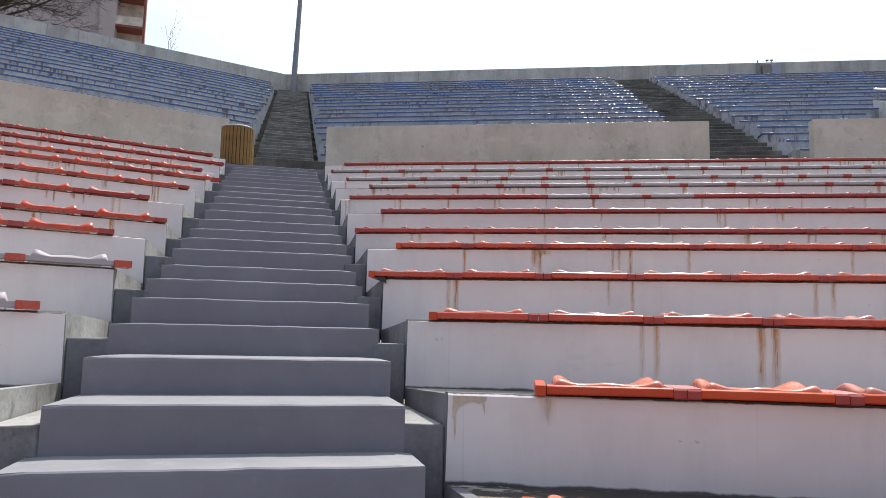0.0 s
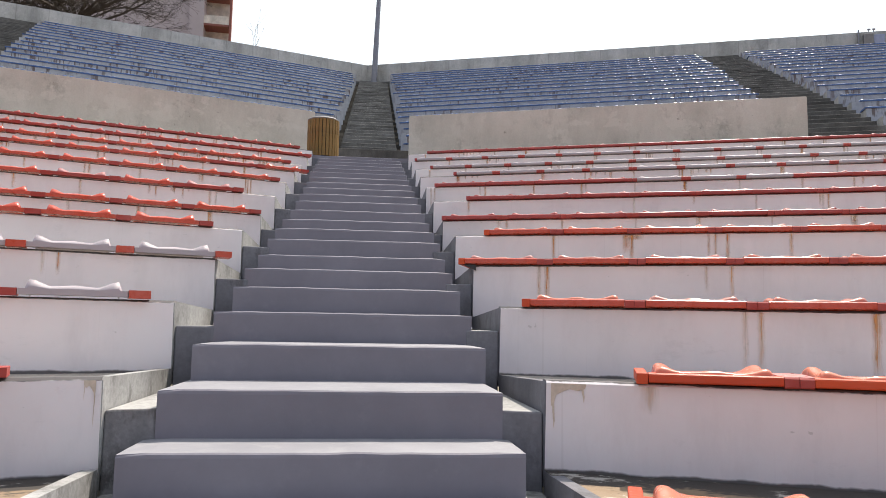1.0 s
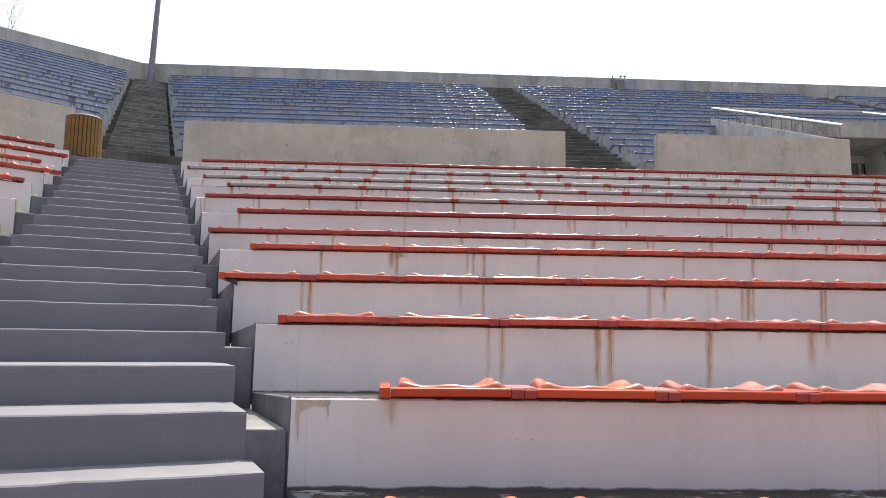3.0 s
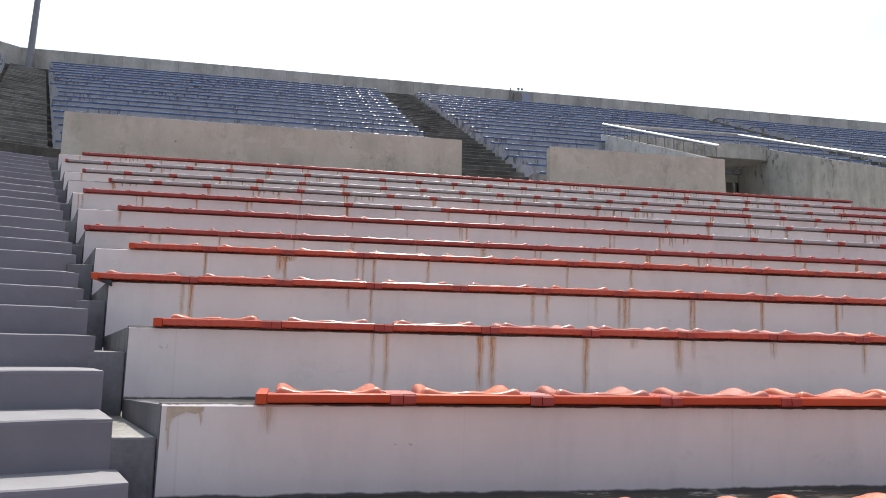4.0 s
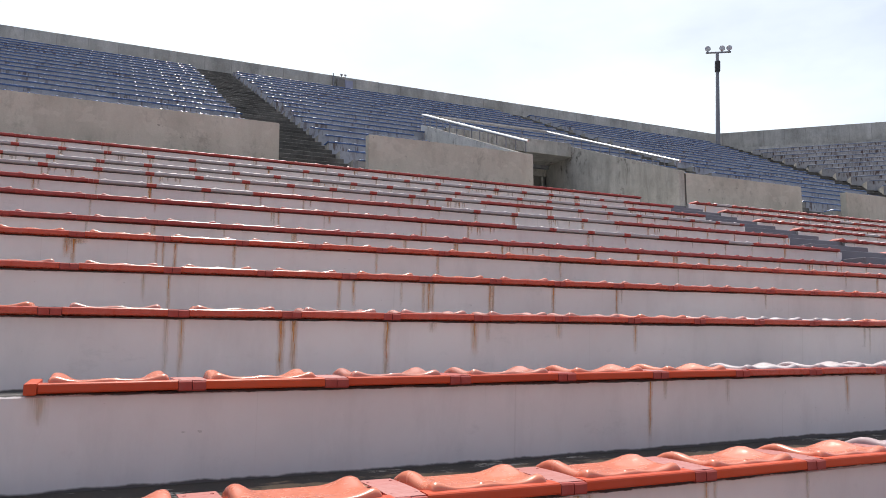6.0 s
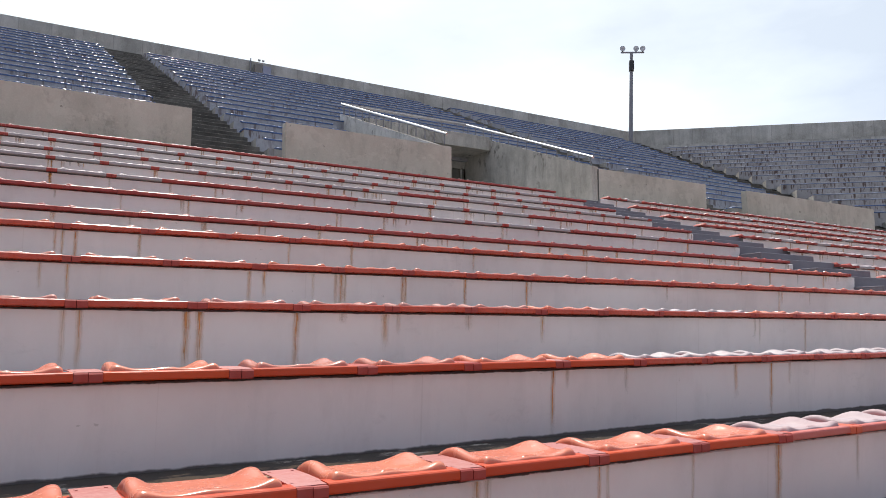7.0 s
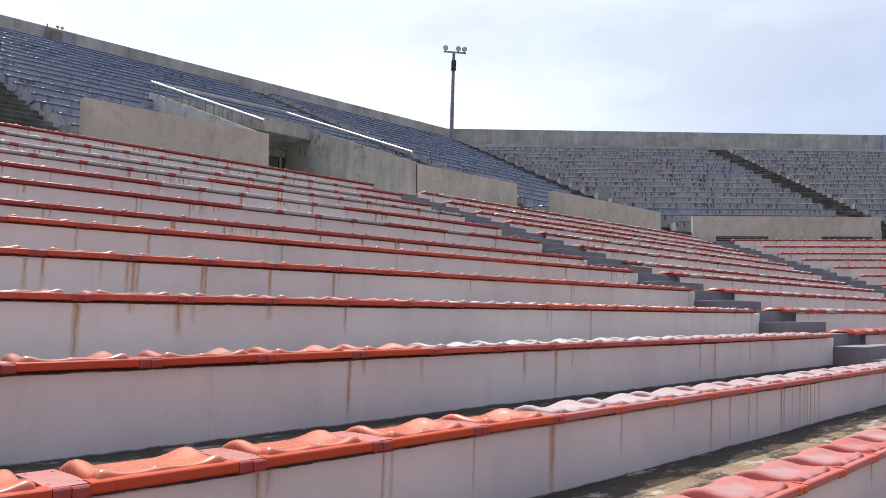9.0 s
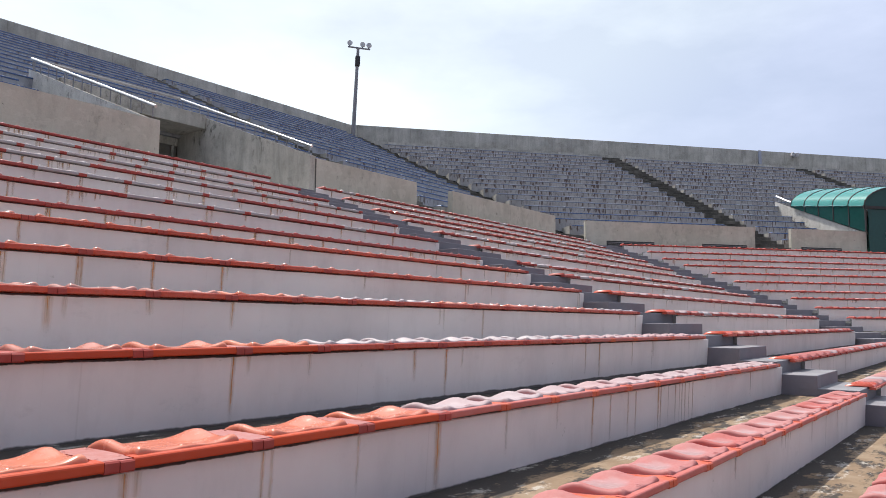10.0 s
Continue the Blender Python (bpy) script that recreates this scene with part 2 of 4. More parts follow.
# step tops: scuffed, lighter copy of the grey with sun on the treads mixed in
d_m = Mat("worn_sunlit_tread_paint", 0.65, 0, 0.3, True)
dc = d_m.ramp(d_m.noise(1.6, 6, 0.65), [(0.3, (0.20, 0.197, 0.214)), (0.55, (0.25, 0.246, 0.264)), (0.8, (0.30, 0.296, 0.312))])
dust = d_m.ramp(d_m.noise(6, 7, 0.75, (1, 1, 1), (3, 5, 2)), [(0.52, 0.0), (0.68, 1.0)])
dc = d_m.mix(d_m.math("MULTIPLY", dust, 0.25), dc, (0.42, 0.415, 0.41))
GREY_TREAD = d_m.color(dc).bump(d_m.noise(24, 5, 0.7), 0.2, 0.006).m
BARE = concrete("bare_concrete", (0.22, 0.215, 0.20), (0.36, 0.35, 0.325), (0.47, 0.455, 0.42))
PARAPET = concrete("rendered_wall", (0.44, 0.424, 0.368), (0.53, 0.51, 0.447), (0.60, 0.578, 0.512), 0.9, 0.2, 0.0, 0.5, WALL_Z + 0.09, 0.22, 0.12)
OUTER = concrete("weathered_wall", (0.34, 0.333, 0.302), (0.48, 0.47, 0.435), (0.58, 0.566, 0.528), 0.9, 0.42, 1.25, top=OUT_Z + 0.1, black=0.2)
CORNER_STEP = concrete("weathered_steps", (0.10, 0.096, 0.085), (0.19, 0.185, 0.17), (0.31, 0.30, 0.275))
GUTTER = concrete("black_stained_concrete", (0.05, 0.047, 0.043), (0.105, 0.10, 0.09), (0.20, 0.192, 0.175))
# for the gutter slopes at the upper corners: near black throughout
BLACK_GUTTER = concrete("near_black_concrete", (0.012, 0.011, 0.010), (0.028, 0.027, 0.025), (0.055, 0.053, 0.049), grain=0.15, spec=0.0)
SLAB = concrete("mouldy_grey_slab", (0.12, 0.117, 0.122), (0.19, 0.185, 0.19), (0.25, 0.245, 0.25), 0.85, 0.8, top=0.0, black=0.9, spread=0.3)
SLAB_GREY = concrete("scuffed_grey_slab_and_shaded_end", (0.135, 0.133, 0.147), (0.185, 0.183, 0.198), (0.235, 0.232, 0.245), 0.75, 0.45, black=0.45, spread=0.42, grain=0.2)
SLAB_TOP = concrete("worn_pale_slab_and_lit_end", (0.19, 0.188, 0.182), (0.31, 0.306, 0.297), (0.45, 0.445, 0.432), 0.85, 0.25, black=0.45, spread=0.36)
AISLE = concrete("dark_mossy_concrete", (0.06, 0.057, 0.052), (0.125, 0.12, 0.11), (0.21, 0.202, 0.185))

# upper risers: flaking pale paint with dark patches between
def flaking(name, dark, light, marks, much):
    """Pale paint; short rust-brown marks hang in clusters from the seat strip."""
    m = Mat(name, 0.8, 0, 0.3, True)
    c = m.ramp(m.noise(1.3, 6, 0.65), [(0.3, dark), (0.7, light)])
    mottle = m.ramp(m.noise(4.5, 6, 0.75, (1, 1, 0.7), (6, 1, 3)), [(0.50, 0.0), (0.64, 1.0)])
    c = m.mix(m.math("MULTIPLY", mottle, 0.4), c, tuple(x * 0.45 for x in dark))
    dash = m.ramp(m.noise(7.5, 4, 0.7, (1, 0.1, 0.12), (2, 9, 4)), [(0.52, 0.0), (0.57, 1.0)])
    group = m.ramp(m.noise(0.75, 3, 0.6, (1, 0.3, 0.1), (8, 3, 1)), [(marks, 0.0), (marks + 0.12, 1.0)])
    hang = m.math("ADD", m.math("MULTIPLY", m.axis(2), 4.2), m.math("MULTIPLY", m.noise(9.0, 2, 0.5, (1, 0.1, 0), (4, 4, 1)), 2.4))
    run = m.math("MULTIPLY", m.math("MULTIPLY", dash, group), m.ramp(hang, [(0.25, 0.0), (0.5, 1.0)]))
    c = m.mix(m.math("MULTIPLY", run, much), c, (0.10, 0.066, 0.056))
    joint = m.ramp(m.math("FRACT", m.math("MULTIPLY", m.axis(0), 0.95)), [(0.0, 1.0), (0.03, 0.0)])
    c = m.mix(m.math("MULTIPLY", joint, 0.5), c, (0.16, 0.16, 0.17))
    return m.color(c).bump(m.noise(20, 4, 0.7), 0.2, 0.01).m


FLAKE = {0: flaking("flaking_grey_paint", (0.27, 0.285, 0.32), (0.40, 0.415, 0.45), 0.46, 0.8),
         1: flaking("flaking_pale_paint", (0.31, 0.32, 0.335), (0.45, 0.46, 0.475), 0.42, 0.85),
         -1: flaking("flaking_brown_grey_paint", (0.30, 0.293, 0.295), (0.45, 0.44, 0.44), 0.34, 0.92)}


def plastic(name, a, b, rough=0.32, worn=0.2, dust=(0.62, 0.47, 0.47), dish=0.0, spec=0.5):
    m = Mat(name, rough, 0, spec)
    c = m.mix(m.random(), a, b)
    m2 = Mat.noise(m, 5.0, 4, 0.6, offset=(3, 1, 0))
    spot = m.ramp(m2, [(0.40, 0.0), (0.72, 1.0)])
    if dish:                                       # sun-bleached where it is sat on, redder at the raised sides
        far = m.math("ADD", m.math("POWER", m.math("MULTIPLY", m.axis(0), 4.6), 2.0), m.math("POWER", m.math("MULTIPLY", m.math("SUBTRACT", m.axis(1), 0.22), 4.8), 2.0))
        r = m.math("ADD", far, m.math("MULTIPLY", m.noise(8, 5, 0.65), 0.9))
        much = m.math("MULTIPLY", m.math("ADD", m.math("MULTIPLY", m.random(), 0.75), 0.45), dish)
        c = m.mix(m.math("MULTIPLY", m.ramp(r, [(0.75, 1.0), (2.3, 0.0)]), much, True), c, dust)
        c = m.mix(m.ramp(m.math("ADD", far, m.math("MULTIPLY", m.noise(5, 4, 0.6, (1, 1, 1), (1, 5, 2)), 1.2)), [(0.45, 0.6), (0.95, 0.0)]), c, (0.25, 0.22, 0.225))
        spot = m.ramp(m2, [(0.55, 0.0), (0.75, 1.0)])
    c = m.mix(m.math("MULTIPLY", spot, worn), c, dust)
    m.link(m.ramp(m.noise(30, 4, 0.6), [(0.3, rough * 0.8), (0.7, rough * 1.4)]), m.b.inputs["Roughness"])
    return m.color(c).bump(m.noise(120, 2, 0.5), 0.04, 0.002).m


ORANGE = plastic("orange_plastic", (0.66, 0.205, 0.115), (0.62, 0.175, 0.10), 0.22, 0.10)
SALMON = plastic("salmon_plastic", (0.56, 0.19, 0.13), (0.52, 0.25, 0.21), 0.2, 0.25, (0.60, 0.44, 0.42), 0.35)
PINK = plastic("sun_faded_red_plastic", (0.43, 0.115, 0.105), (0.43, 0.21, 0.205), 0.56, 0.3, (0.42, 0.29, 0.30), 0.7, 0.3)
RED = plastic("orange_red_plastic", (0.54, 0.072, 0.036), (0.48, 0.068, 0.036), 0.26, 0.1, spec=0.3)
DEEP_RED = plastic("deep_red_plastic", (0.36, 0.038, 0.032), (0.32, 0.044, 0.038), 0.36, 0.1, spec=0.4)
MAUVE = plastic("bleached_mauve_plastic", (0.43, 0.285, 0.295), (0.41, 0.335, 0.352), 0.55, 0.3, (0.43, 0.36, 0.385), 0.75, 0.3)
PALE = plastic("bleached_plastic", (0.40, 0.365, 0.38), (0.37, 0.315, 0.335), 0.5, 0.4, (0.33, 0.285, 0.305))
SPACER = plastic("dull_red_plastic", (0.38, 0.045, 0.033), (0.33, 0.05, 0.04), 0.5, 0.1, spec=0.25)
BOARD = plastic("faded_red_board", (0.39, 0.13, 0.12), (0.36, 0.105, 0.09), 0.55, 0.35, (0.42, 0.25, 0.25))
FRAME = plastic("orange_frame_plastic", (0.58, 0.078, 0.022), (0.50, 0.058, 0.020), 0.4, 0.05, spec=0.22)
TRAY = plastic("red_tray_plastic", (0.52, 0.095, 0.07), (0.50, 0.13, 0.105), 0.45, 0.25, (0.55, 0.30, 0.29))
BRIGHT = plastic("bright_orange_plastic", (0.64, 0.11, 0.035), (0.56, 0.085, 0.035), 0.42, 0.05)

def bench_paint(name, a, b, c, rough):
    m = Mat(name, rough, 0, 0.5, True)
    m.color(m.ramp(m.noise(2.5, 5, 0.65), [(0.3, a), (0.6, b), (0.8, c)]))
    return m.bump(m.noise(15, 4, 0.6), 0.1, 0.004).m


BLUE = bench_paint("blue_bench_paint", (0.045, 0.09, 0.21), (0.07, 0.13, 0.29), (0.2, 0.26, 0.39), 0.22)
BLUE_WORN = bench_paint("worn_blue_bench_paint", (0.10, 0.15, 0.27), (0.22, 0.26, 0.34), (0.38, 0.40, 0.43), 0.4)


def simple(name, c, rough=0.6, metal=0.0, vary=0.12, scale=6.0):
    m = Mat(name, rough, metal, 0.5)
    lo, hi = tuple(max(0.0, x * (1 - vary)) for x in c), tuple(min(1.0, x * (1 + vary)) for x in c)
    n = m.noise(scale, 5, 0.65)
    return m.color(m.ramp(n, [(0.3, lo), (0.7, hi)])).bump(n, 0.1, 0.004).m


STEEL = simple("galvanised_steel", (0.62, 0.63, 0.65), 0.35, 0.85)
DULL_STEEL = simple("dull_rusty_steel", (0.42, 0.40, 0.38), 0.55, 0.4, 0.25, 3.0)
POLE = simple("grey_pole_paint", (0.23, 0.23, 0.25), 0.5, 0.2)
DARK = simple("dark_metal", (0.03, 0.03, 0.032), 0.5)
WOOD = simple("brown_slat_wood", (0.20, 0.113, 0.026), 0.6, 0, 0.25, 14)
DOOR = simple("dark_door_paint", (0.16, 0.155, 0.14), 0.5)


# ---- mesh helpers ----
def mesh_of(name, bm, mats):
    me = bpy.data.meshes.new(name)
    bm.to_mesh(me)
    bm.free()
    for m in mats if isinstance(mats, (list, tuple)) else [mats]:
        me.materials.append(m)
    return me


def part(name, bm, mats, parent=None, label="", m=None):
    ob = new(name, bm if isinstance(bm, bpy.types.Mesh) else mesh_of(name, bm, mats))
    if parent is not None:
        ob.parent = parent
    if m is not None:
        ob.matrix_basis = m
    return tagged(ob, label)


def thing(name, label, category, m=None, group="", kind="", data=None):
    ob = new(name, data)
    if m is not None:
        ob.matrix_basis = m
    return tagged(ob, label, category, group, kind)


def add_box(bm, x0, x1, y0, y1, z0, z1, mi=0, top=None):
    vs = [bm.verts.new(p) for p in ((x0, y0, z0), (x1, y0, z0), (x1, y1, z0), (x0, y1, z0), (x0, y0, z1), (x1, y0, z1), (x1, y1, z1), (x0, y1, z1))]
    for i, f in enumerate(((3, 2, 1, 0), (4, 5, 6, 7), (0, 1, 5, 4), (1, 2, 6, 5), (2, 3, 7, 6), (3, 0, 4, 7))):
        face = bm.faces.new([vs[j] for j in f])
        face.material_index = top if (top is not None and i == 1) else mi
    return vs


def box(x0, x1, y0, y1, z0, z1, bevel=0.0, mi=0, top=None):
    bm = bmesh.new()
    add_box(bm, x0, x1, y0, y1, z0, z1, mi, top)
    if bevel:
        bmesh.ops.bevel(bm, geom=bm.edges[:], offset=bevel, segments=2, affect="EDGES", profile=0.5)
    return bm


def prism(bm, outline, x0, x1, mi=0):
    """A solid from an outline in (y, z), from x0 to x1; x0 and x1 may be functions of y."""
    f0 = x0 if callable(x0) else (lambda y: x0)
    f1 = x1 if callable(x1) else (lambda y: x1)
    a = [bm.verts.new((f0(y), y, z)) for y, z in outline]
    b = [bm.verts.new((f1(y), y, z)) for y, z in outline]
    n = len(outline)
    faces = [bm.faces.new(a), bm.faces.new(b[::-1])]
    faces += [bm.faces.new((a[i], b[i], b[(i + 1) % n], a[(i + 1) % n])[::-1]) for i in range(n)]
    for f in faces:
        f.material_index = mi
    bmesh.ops.recalc_face_normals(bm, faces=faces)
    return faces


def tube(bm, p, q, r, seg=10, r2=None, caps=True):
    p, q = Vector(p), Vector(q)
    m = Matrix.Translation((p + q) / 2) @ (q - p).to_track_quat("Z", "Y").to_matrix().to_4x4()
    bmesh.ops.create_cone(bm, cap_ends=caps, segments=seg, radius1=r, radius2=r if r2 is None else r2, depth=(q - p).length, matrix=m)


# ---- ground ----
bm = box(-900, 900, -900, 900, -0.5, 0)
thing("ground", "flat dull earth and grass ground round the stadium", "ground", pose(0, 0, GROUND_Z), kind="structure",
      data=mesh_of("ground", bm, simple("dull_ground", (0.16, 0.14, 0.10), 0.95, 0, 0.3, 0.2)))

# ---- lower tier ----
# where each row's seats start, as x of the first seat's left edge on the middle side
START = {-5: 0.6, -4: 0.6, -3: 0.6, -2: 0.62, -1: 0.53, 0: 0.577, 1: -0.032, 2: -0.627, 3: -0.621, 4: -1.246, 5: -1.198, 6: -1.838,
         7: -1.809, 8: -2.428, 9: -2.977, 10: -3.02}
SIDES = (0, 1, -1)
STAIR_HALF = 0.75


def row_end(s, right, v):
    return half_side(s, right, v) - 0.98


def terrace(s, k, right):
    v, z, z0 = ROW_D * k, row_z(k), row_z(k - 1)
    v2 = v + ROW_D + 0.03 if k < 10 else WALL_V - 0.05
    sg = 1 if right else -1
    bm = bmesh.new()
    inner, outer = (lambda y: sg * STAIR_HALF), (lambda y: sg * row_end(s, right, y + v))
    x0, x1 = (inner, outer) if right else (outer, inner)
    fs = prism(bm, [(0.025, z0 - z - 0.12), (0.0, -0.012), (0.012, 0.0), (0.06, 0.0), (0.07, -KERB), (v2 - v, -KERB), (v2 - v, z0 - z - 0.12)], x0, x1, 0)
    bm.normal_update()
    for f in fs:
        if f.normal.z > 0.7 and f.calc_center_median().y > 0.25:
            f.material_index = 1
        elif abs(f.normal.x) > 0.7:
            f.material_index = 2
    m = side(s) @ pose(0, v, z)
    if s == 0:
        fall = SAG.get(k, 0.0)
        m = m @ (pose(0, 0, sag(k, 99)) if right else pose(0, 0, fall * (MID_X - 1.5), 0, -math.degrees(math.atan(fall)), 0))
    # row ends: grey stands in for the shaded side, pale for the lit one
    return thing("terrace", "white painted concrete seating step with rust runs", "terrace", m, kind="structure",
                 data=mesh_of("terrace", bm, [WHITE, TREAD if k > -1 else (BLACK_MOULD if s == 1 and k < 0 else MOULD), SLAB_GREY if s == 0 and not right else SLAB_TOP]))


def peel(parent, x, flip):
    """Bare patch with runs where the paint has come off the corner of a riser."""
    bm = bmesh.new()
    edge = [(0.0, 0.0), (0.15, 0.0), (0.145, -0.02), (0.115, -0.03), (0.08, -0.022), (0.05, -0.034), (0.022, -0.05), (0.012, -0.085), (0.0, -0.10)]
    for run in (edge, [(0.128, -0.018), (0.138, -0.018), (0.143, -0.055), (0.139, -0.08), (0.134, -0.05)], [(0.004, -0.09), (0.013, -0.08), (0.016, -0.16), (0.011, -0.19), (0.008, -0.15)]):
        bm.faces.new([bm.verts.new((x + flip * u, -0.0032 - z * 0.05, z - 0.013)) for u, z in (run if flip > 0 else run[::-1])][::-1])
    part("peeled_patch", bm, PEELED, parent, "bare tan patch where paint has peeled")


# rust runs by row of the middle side: place along the row, width, length, strength 0 to 2
RUNS = {-1: ((2.48, 0.035, 0.2, 1), (2.53, 0.03, 0.13, 0), (3.11, 0.02, 0.4, 1), (3.16, 0.02, 0.3, 0), (3.70, 0.02, 0.3, 0), (4.345, 0.05, 0.42, 2), (5.06, 0.03, 0.3, 0), (5.73, 0.02, 0.2, 0), (6.3, 0.035, 0.4, 2)),
        0: ((0.63, 0.06, 0.12, 0), (3.715, 0.028, 0.42, 2), (3.825, 0.03, 0.12, 0), (4.31, 0.03, 0.16, 0), (5.38, 0.04, 0.25, 1), (5.78, 0.035, 0.4, 2), (6.0, 0.03, 0.18, 0)),
        1: ((1.178, 0.028, 0.36, 0), (1.258, 0.03, 0.38, 1), (1.823, 0.04, 0.42, 2), (1.90, 0.04, 0.4, 2), (2.495, 0.04, 0.42, 2), (2.81, 0.05, 0.07, 0), (3.12, 0.05, 0.24, 1), (3.22, 0.03, 0.14, 0), (3.79, 0.05, 0.12, 0)),
        2: ((-0.04, 0.026, 0.3, 1), (0.017, 0.032, 0.36, 2), (1.1, 0.025, 0.2, 0), (1.264, 0.025, 0.32, 1), (2.492, 0.03, 0.3, 1), (2.606, 0.03, 0.24, 1), (3.0, 0.025, 0.2, 0), (3.193, 0.03, 0.3, 1), (3.24, 0.035, 0.36, 2)),
        3: ((-0.02, 0.025, 0.3, 2), (0.585, 0.05, 0.16, 2), (0.63, 0.03, 0.24, 2), (0.66, 0.1, 0.05, 1), (1.24, 0.022, 0.24, 1), (1.293, 0.022, 0.3, 1), (1.388, 0.028, 0.34, 2), (1.867, 0.028, 0.34, 1), (3.16, 0.025, 0.24, 1))}
MORE = {0: ((8.26, 0.03, 0.35, 1), (8.6, 0.04, 0.42, 2)), 1: ((4.47, 0.035, 0.22, 1), (7.03, 0.03, 0.2, 0), (7.1, 0.025, 0.25, 0), (7.82, 0.035, 0.4, 1)),
        -1: ((6.62, 0.03, 0.42, 1), (6.97, 0.03, 0.42, 1), (7.13, 0.03, 0.42, 1), (7.65, 0.04, 0.42, 2), (7.71, 0.03, 0.42, 2), (7.9, 0.022, 0.4, 0), (8.09, 0.03, 0.4, 1), (8.2, 0.022, 0.42, 1), (8.27, 0.025, 0.42, 2), (8.36, 0.03, 0.42, 2), (8.47, 0.022, 0.42, 1), (8.58, 0.026, 0.42, 2)),
        2: ((3.275, 0.025, 0.3, 1), (3.80, 0.028, 0.38, 2), (3.83, 0.022, 0.36, 2), (4.43, 0.034, 0.38, 2), (5.115, 0.03, 0.38, 2), (5.17, 0.02, 0.16, 0)), 3: ((3.79, 0.03, 0.3, 1), (5.2, 0.025, 0.2, 1), (6.8, 0.02, 0.3, 0))}


def row_runs(s, k, right, u0, u1):
    """Rust runs of one row: the known ones, else below the gaps between seats."""
    known = RUNS.get(k, ()) + MORE.get(k, ()) if s == 0 and not right else ()
    out = [(x - MID_X, w, n, h) for x, w, n, h in known]
    rr = random.Random(3000 + 97 * s + 11 * k + (5 if right else 0))
    first = max((u for u, *_ in out), default=-99.0) + 0.3
    u = u0 + 0.3 + rr.random() * 0.3
    if s == 0 and not right:
        u = START[k] - MID_X
    while u < u1 - 0.1:
        if u > first and rr.random() < (0.85 if k > 3 else 0.4):
            for _ in range(rr.choice((1, 1, 2, 2, 3) if k > 3 else (1, 1, 2))):
                h = rr.choices((0, 1, 2), (0.4, 0.4, 0.2))[0]
                out.append((u + rr.uniform(-0.06, 0.06), rr.uniform(0.018, 0.036), rr.choice((0.1, 0.16, 0.22, 0.3, 0.36)), h))
            if rr.random() < (0.22 if k > 3 else 0.1):                  # a cluster of short spatters
                out += [(u + rr.uniform(0.0, 0.4), 0.02, rr.uniform(0.03, 0.14), rr.choice((0, 1, 2))) for _ in range(6)]
        u += PITCH
    return [r for r in out if u0 + 0.03 < r[0] < u1 - 0.03]


def rust_runs(parent, s, k, right):
    sg = 1 if right else -1
    u0, u1 = sorted((sg * STAIR_HALF, sg * row_end(s, right, ROW_D * k)))
    runs = row_runs(s, k, right, u0, u1)
    if not runs:
        return
    bm = bmesh.new()
    layer = bm.loops.layers.uv.new("run")
    lean = 0.025 / (ROW_H + 0.12)
    for i, (u, w, n, h) in enumerate(sorted(runs)):
        z1 = -0.013
        z0 = max(z1 - n, -ROW_H - KERB + 0.006)
        out = -0.002 - 0.0003 * (i % 3)
        w *= 0.8
        spots = (u - w, z0), (u + w, z0), (u + w, z1), (u - w, z1)
        f = bm.faces.new([bm.verts.new((x, out - z * lean, z)) for x, z in spots])
        f.material_index = h
        for lp, uv in zip(f.loops, ((0, (z1 - z0) / n), (1, (z1 - z0) / n), (1, 0), (0, 0))):
            lp[layer].uv = uv
    part("rust_runs", bm, RUST, parent, "brown rust runs down the white paint")


PEELED = simple("peeled_tan_plaster", (0.55, 0.46, 0.37), 0.9, 0, 0.2, 20)
for s in SIDES:
    for k in ROWS:
        for right in (False, True):
            step_ob = terrace(s, k, right)
            if k > -3:
                rust_runs(step_ob, s, k, right)
            if k == 0 and s == 0 and not right:
                peel(step_ob, -row_end(0, False, 0) + 0.02, 1)
            if k == 0 and s == 1 and right:
                peel(step_ob, row_end(1, True, 0) - 0.02, -0.3)


# seats
SEAT_W, SEAT_D, FRAME_W = 0.462, 0.385, 0.524


def ease(t):
    t = min(1.0, max(0.0, t))
    return t * t * (3 - 2 * t)


def bell(t, w):
    return math.exp(-(t / w) ** 2)


def seat_height(a, b):
    """a from -1 to 1 across, b from 0 (front) to 1 (back)."""
    dish = 0.048 - 0.024 * ease((b - 0.09) / 0.5)
    roll = 0.0510 + 0.0165 * bell(b - 0.68, 0.19) + 0.0165 * bell(b - 0.075, 0.075) - 0.016 * ease((b - 0.8) / 0.2)
    h = dish + (roll - dish) * ease((abs(a) - 0.40 - 0.13 * bell(b, 0.2)) / (0.47 - 0.10 * bell(b, 0.2))) ** 1.5
    side_drop = max(0.0, (abs(a) - 0.90) / 0.10)
    end_drop = max(0.0, (0.03 - b) / 0.03, (b - 0.94) / 0.06)
    h -= 0.024 * (1 - math.sqrt(1 - min(1.0, side_drop) ** 2)) + 0.010 * (1 - math.sqrt(1 - min(1.0, end_drop) ** 2))
    lip = 0.004 * bell(a, 0.2) * bell(b - 0.05, 0.09) - 0.003 * bell(abs(a) - 0.42, 0.16) * bell(b - 0.03, 0.08)
    return h + 0.005 + lip


ACROSS = (0.0, 0.14, 0.28, 0.4, 0.52, 0.64, 0.74, 0.82, 0.88, 0.93, 0.965, 0.99, 1.0)
DEEP = (0.0, 0.008, 0.025, 0.05, 0.09, 0.15, 0.24, 0.34, 0.45, 0.56, 0.66, 0.76, 0.86, 0.94, 0.98, 1.0)


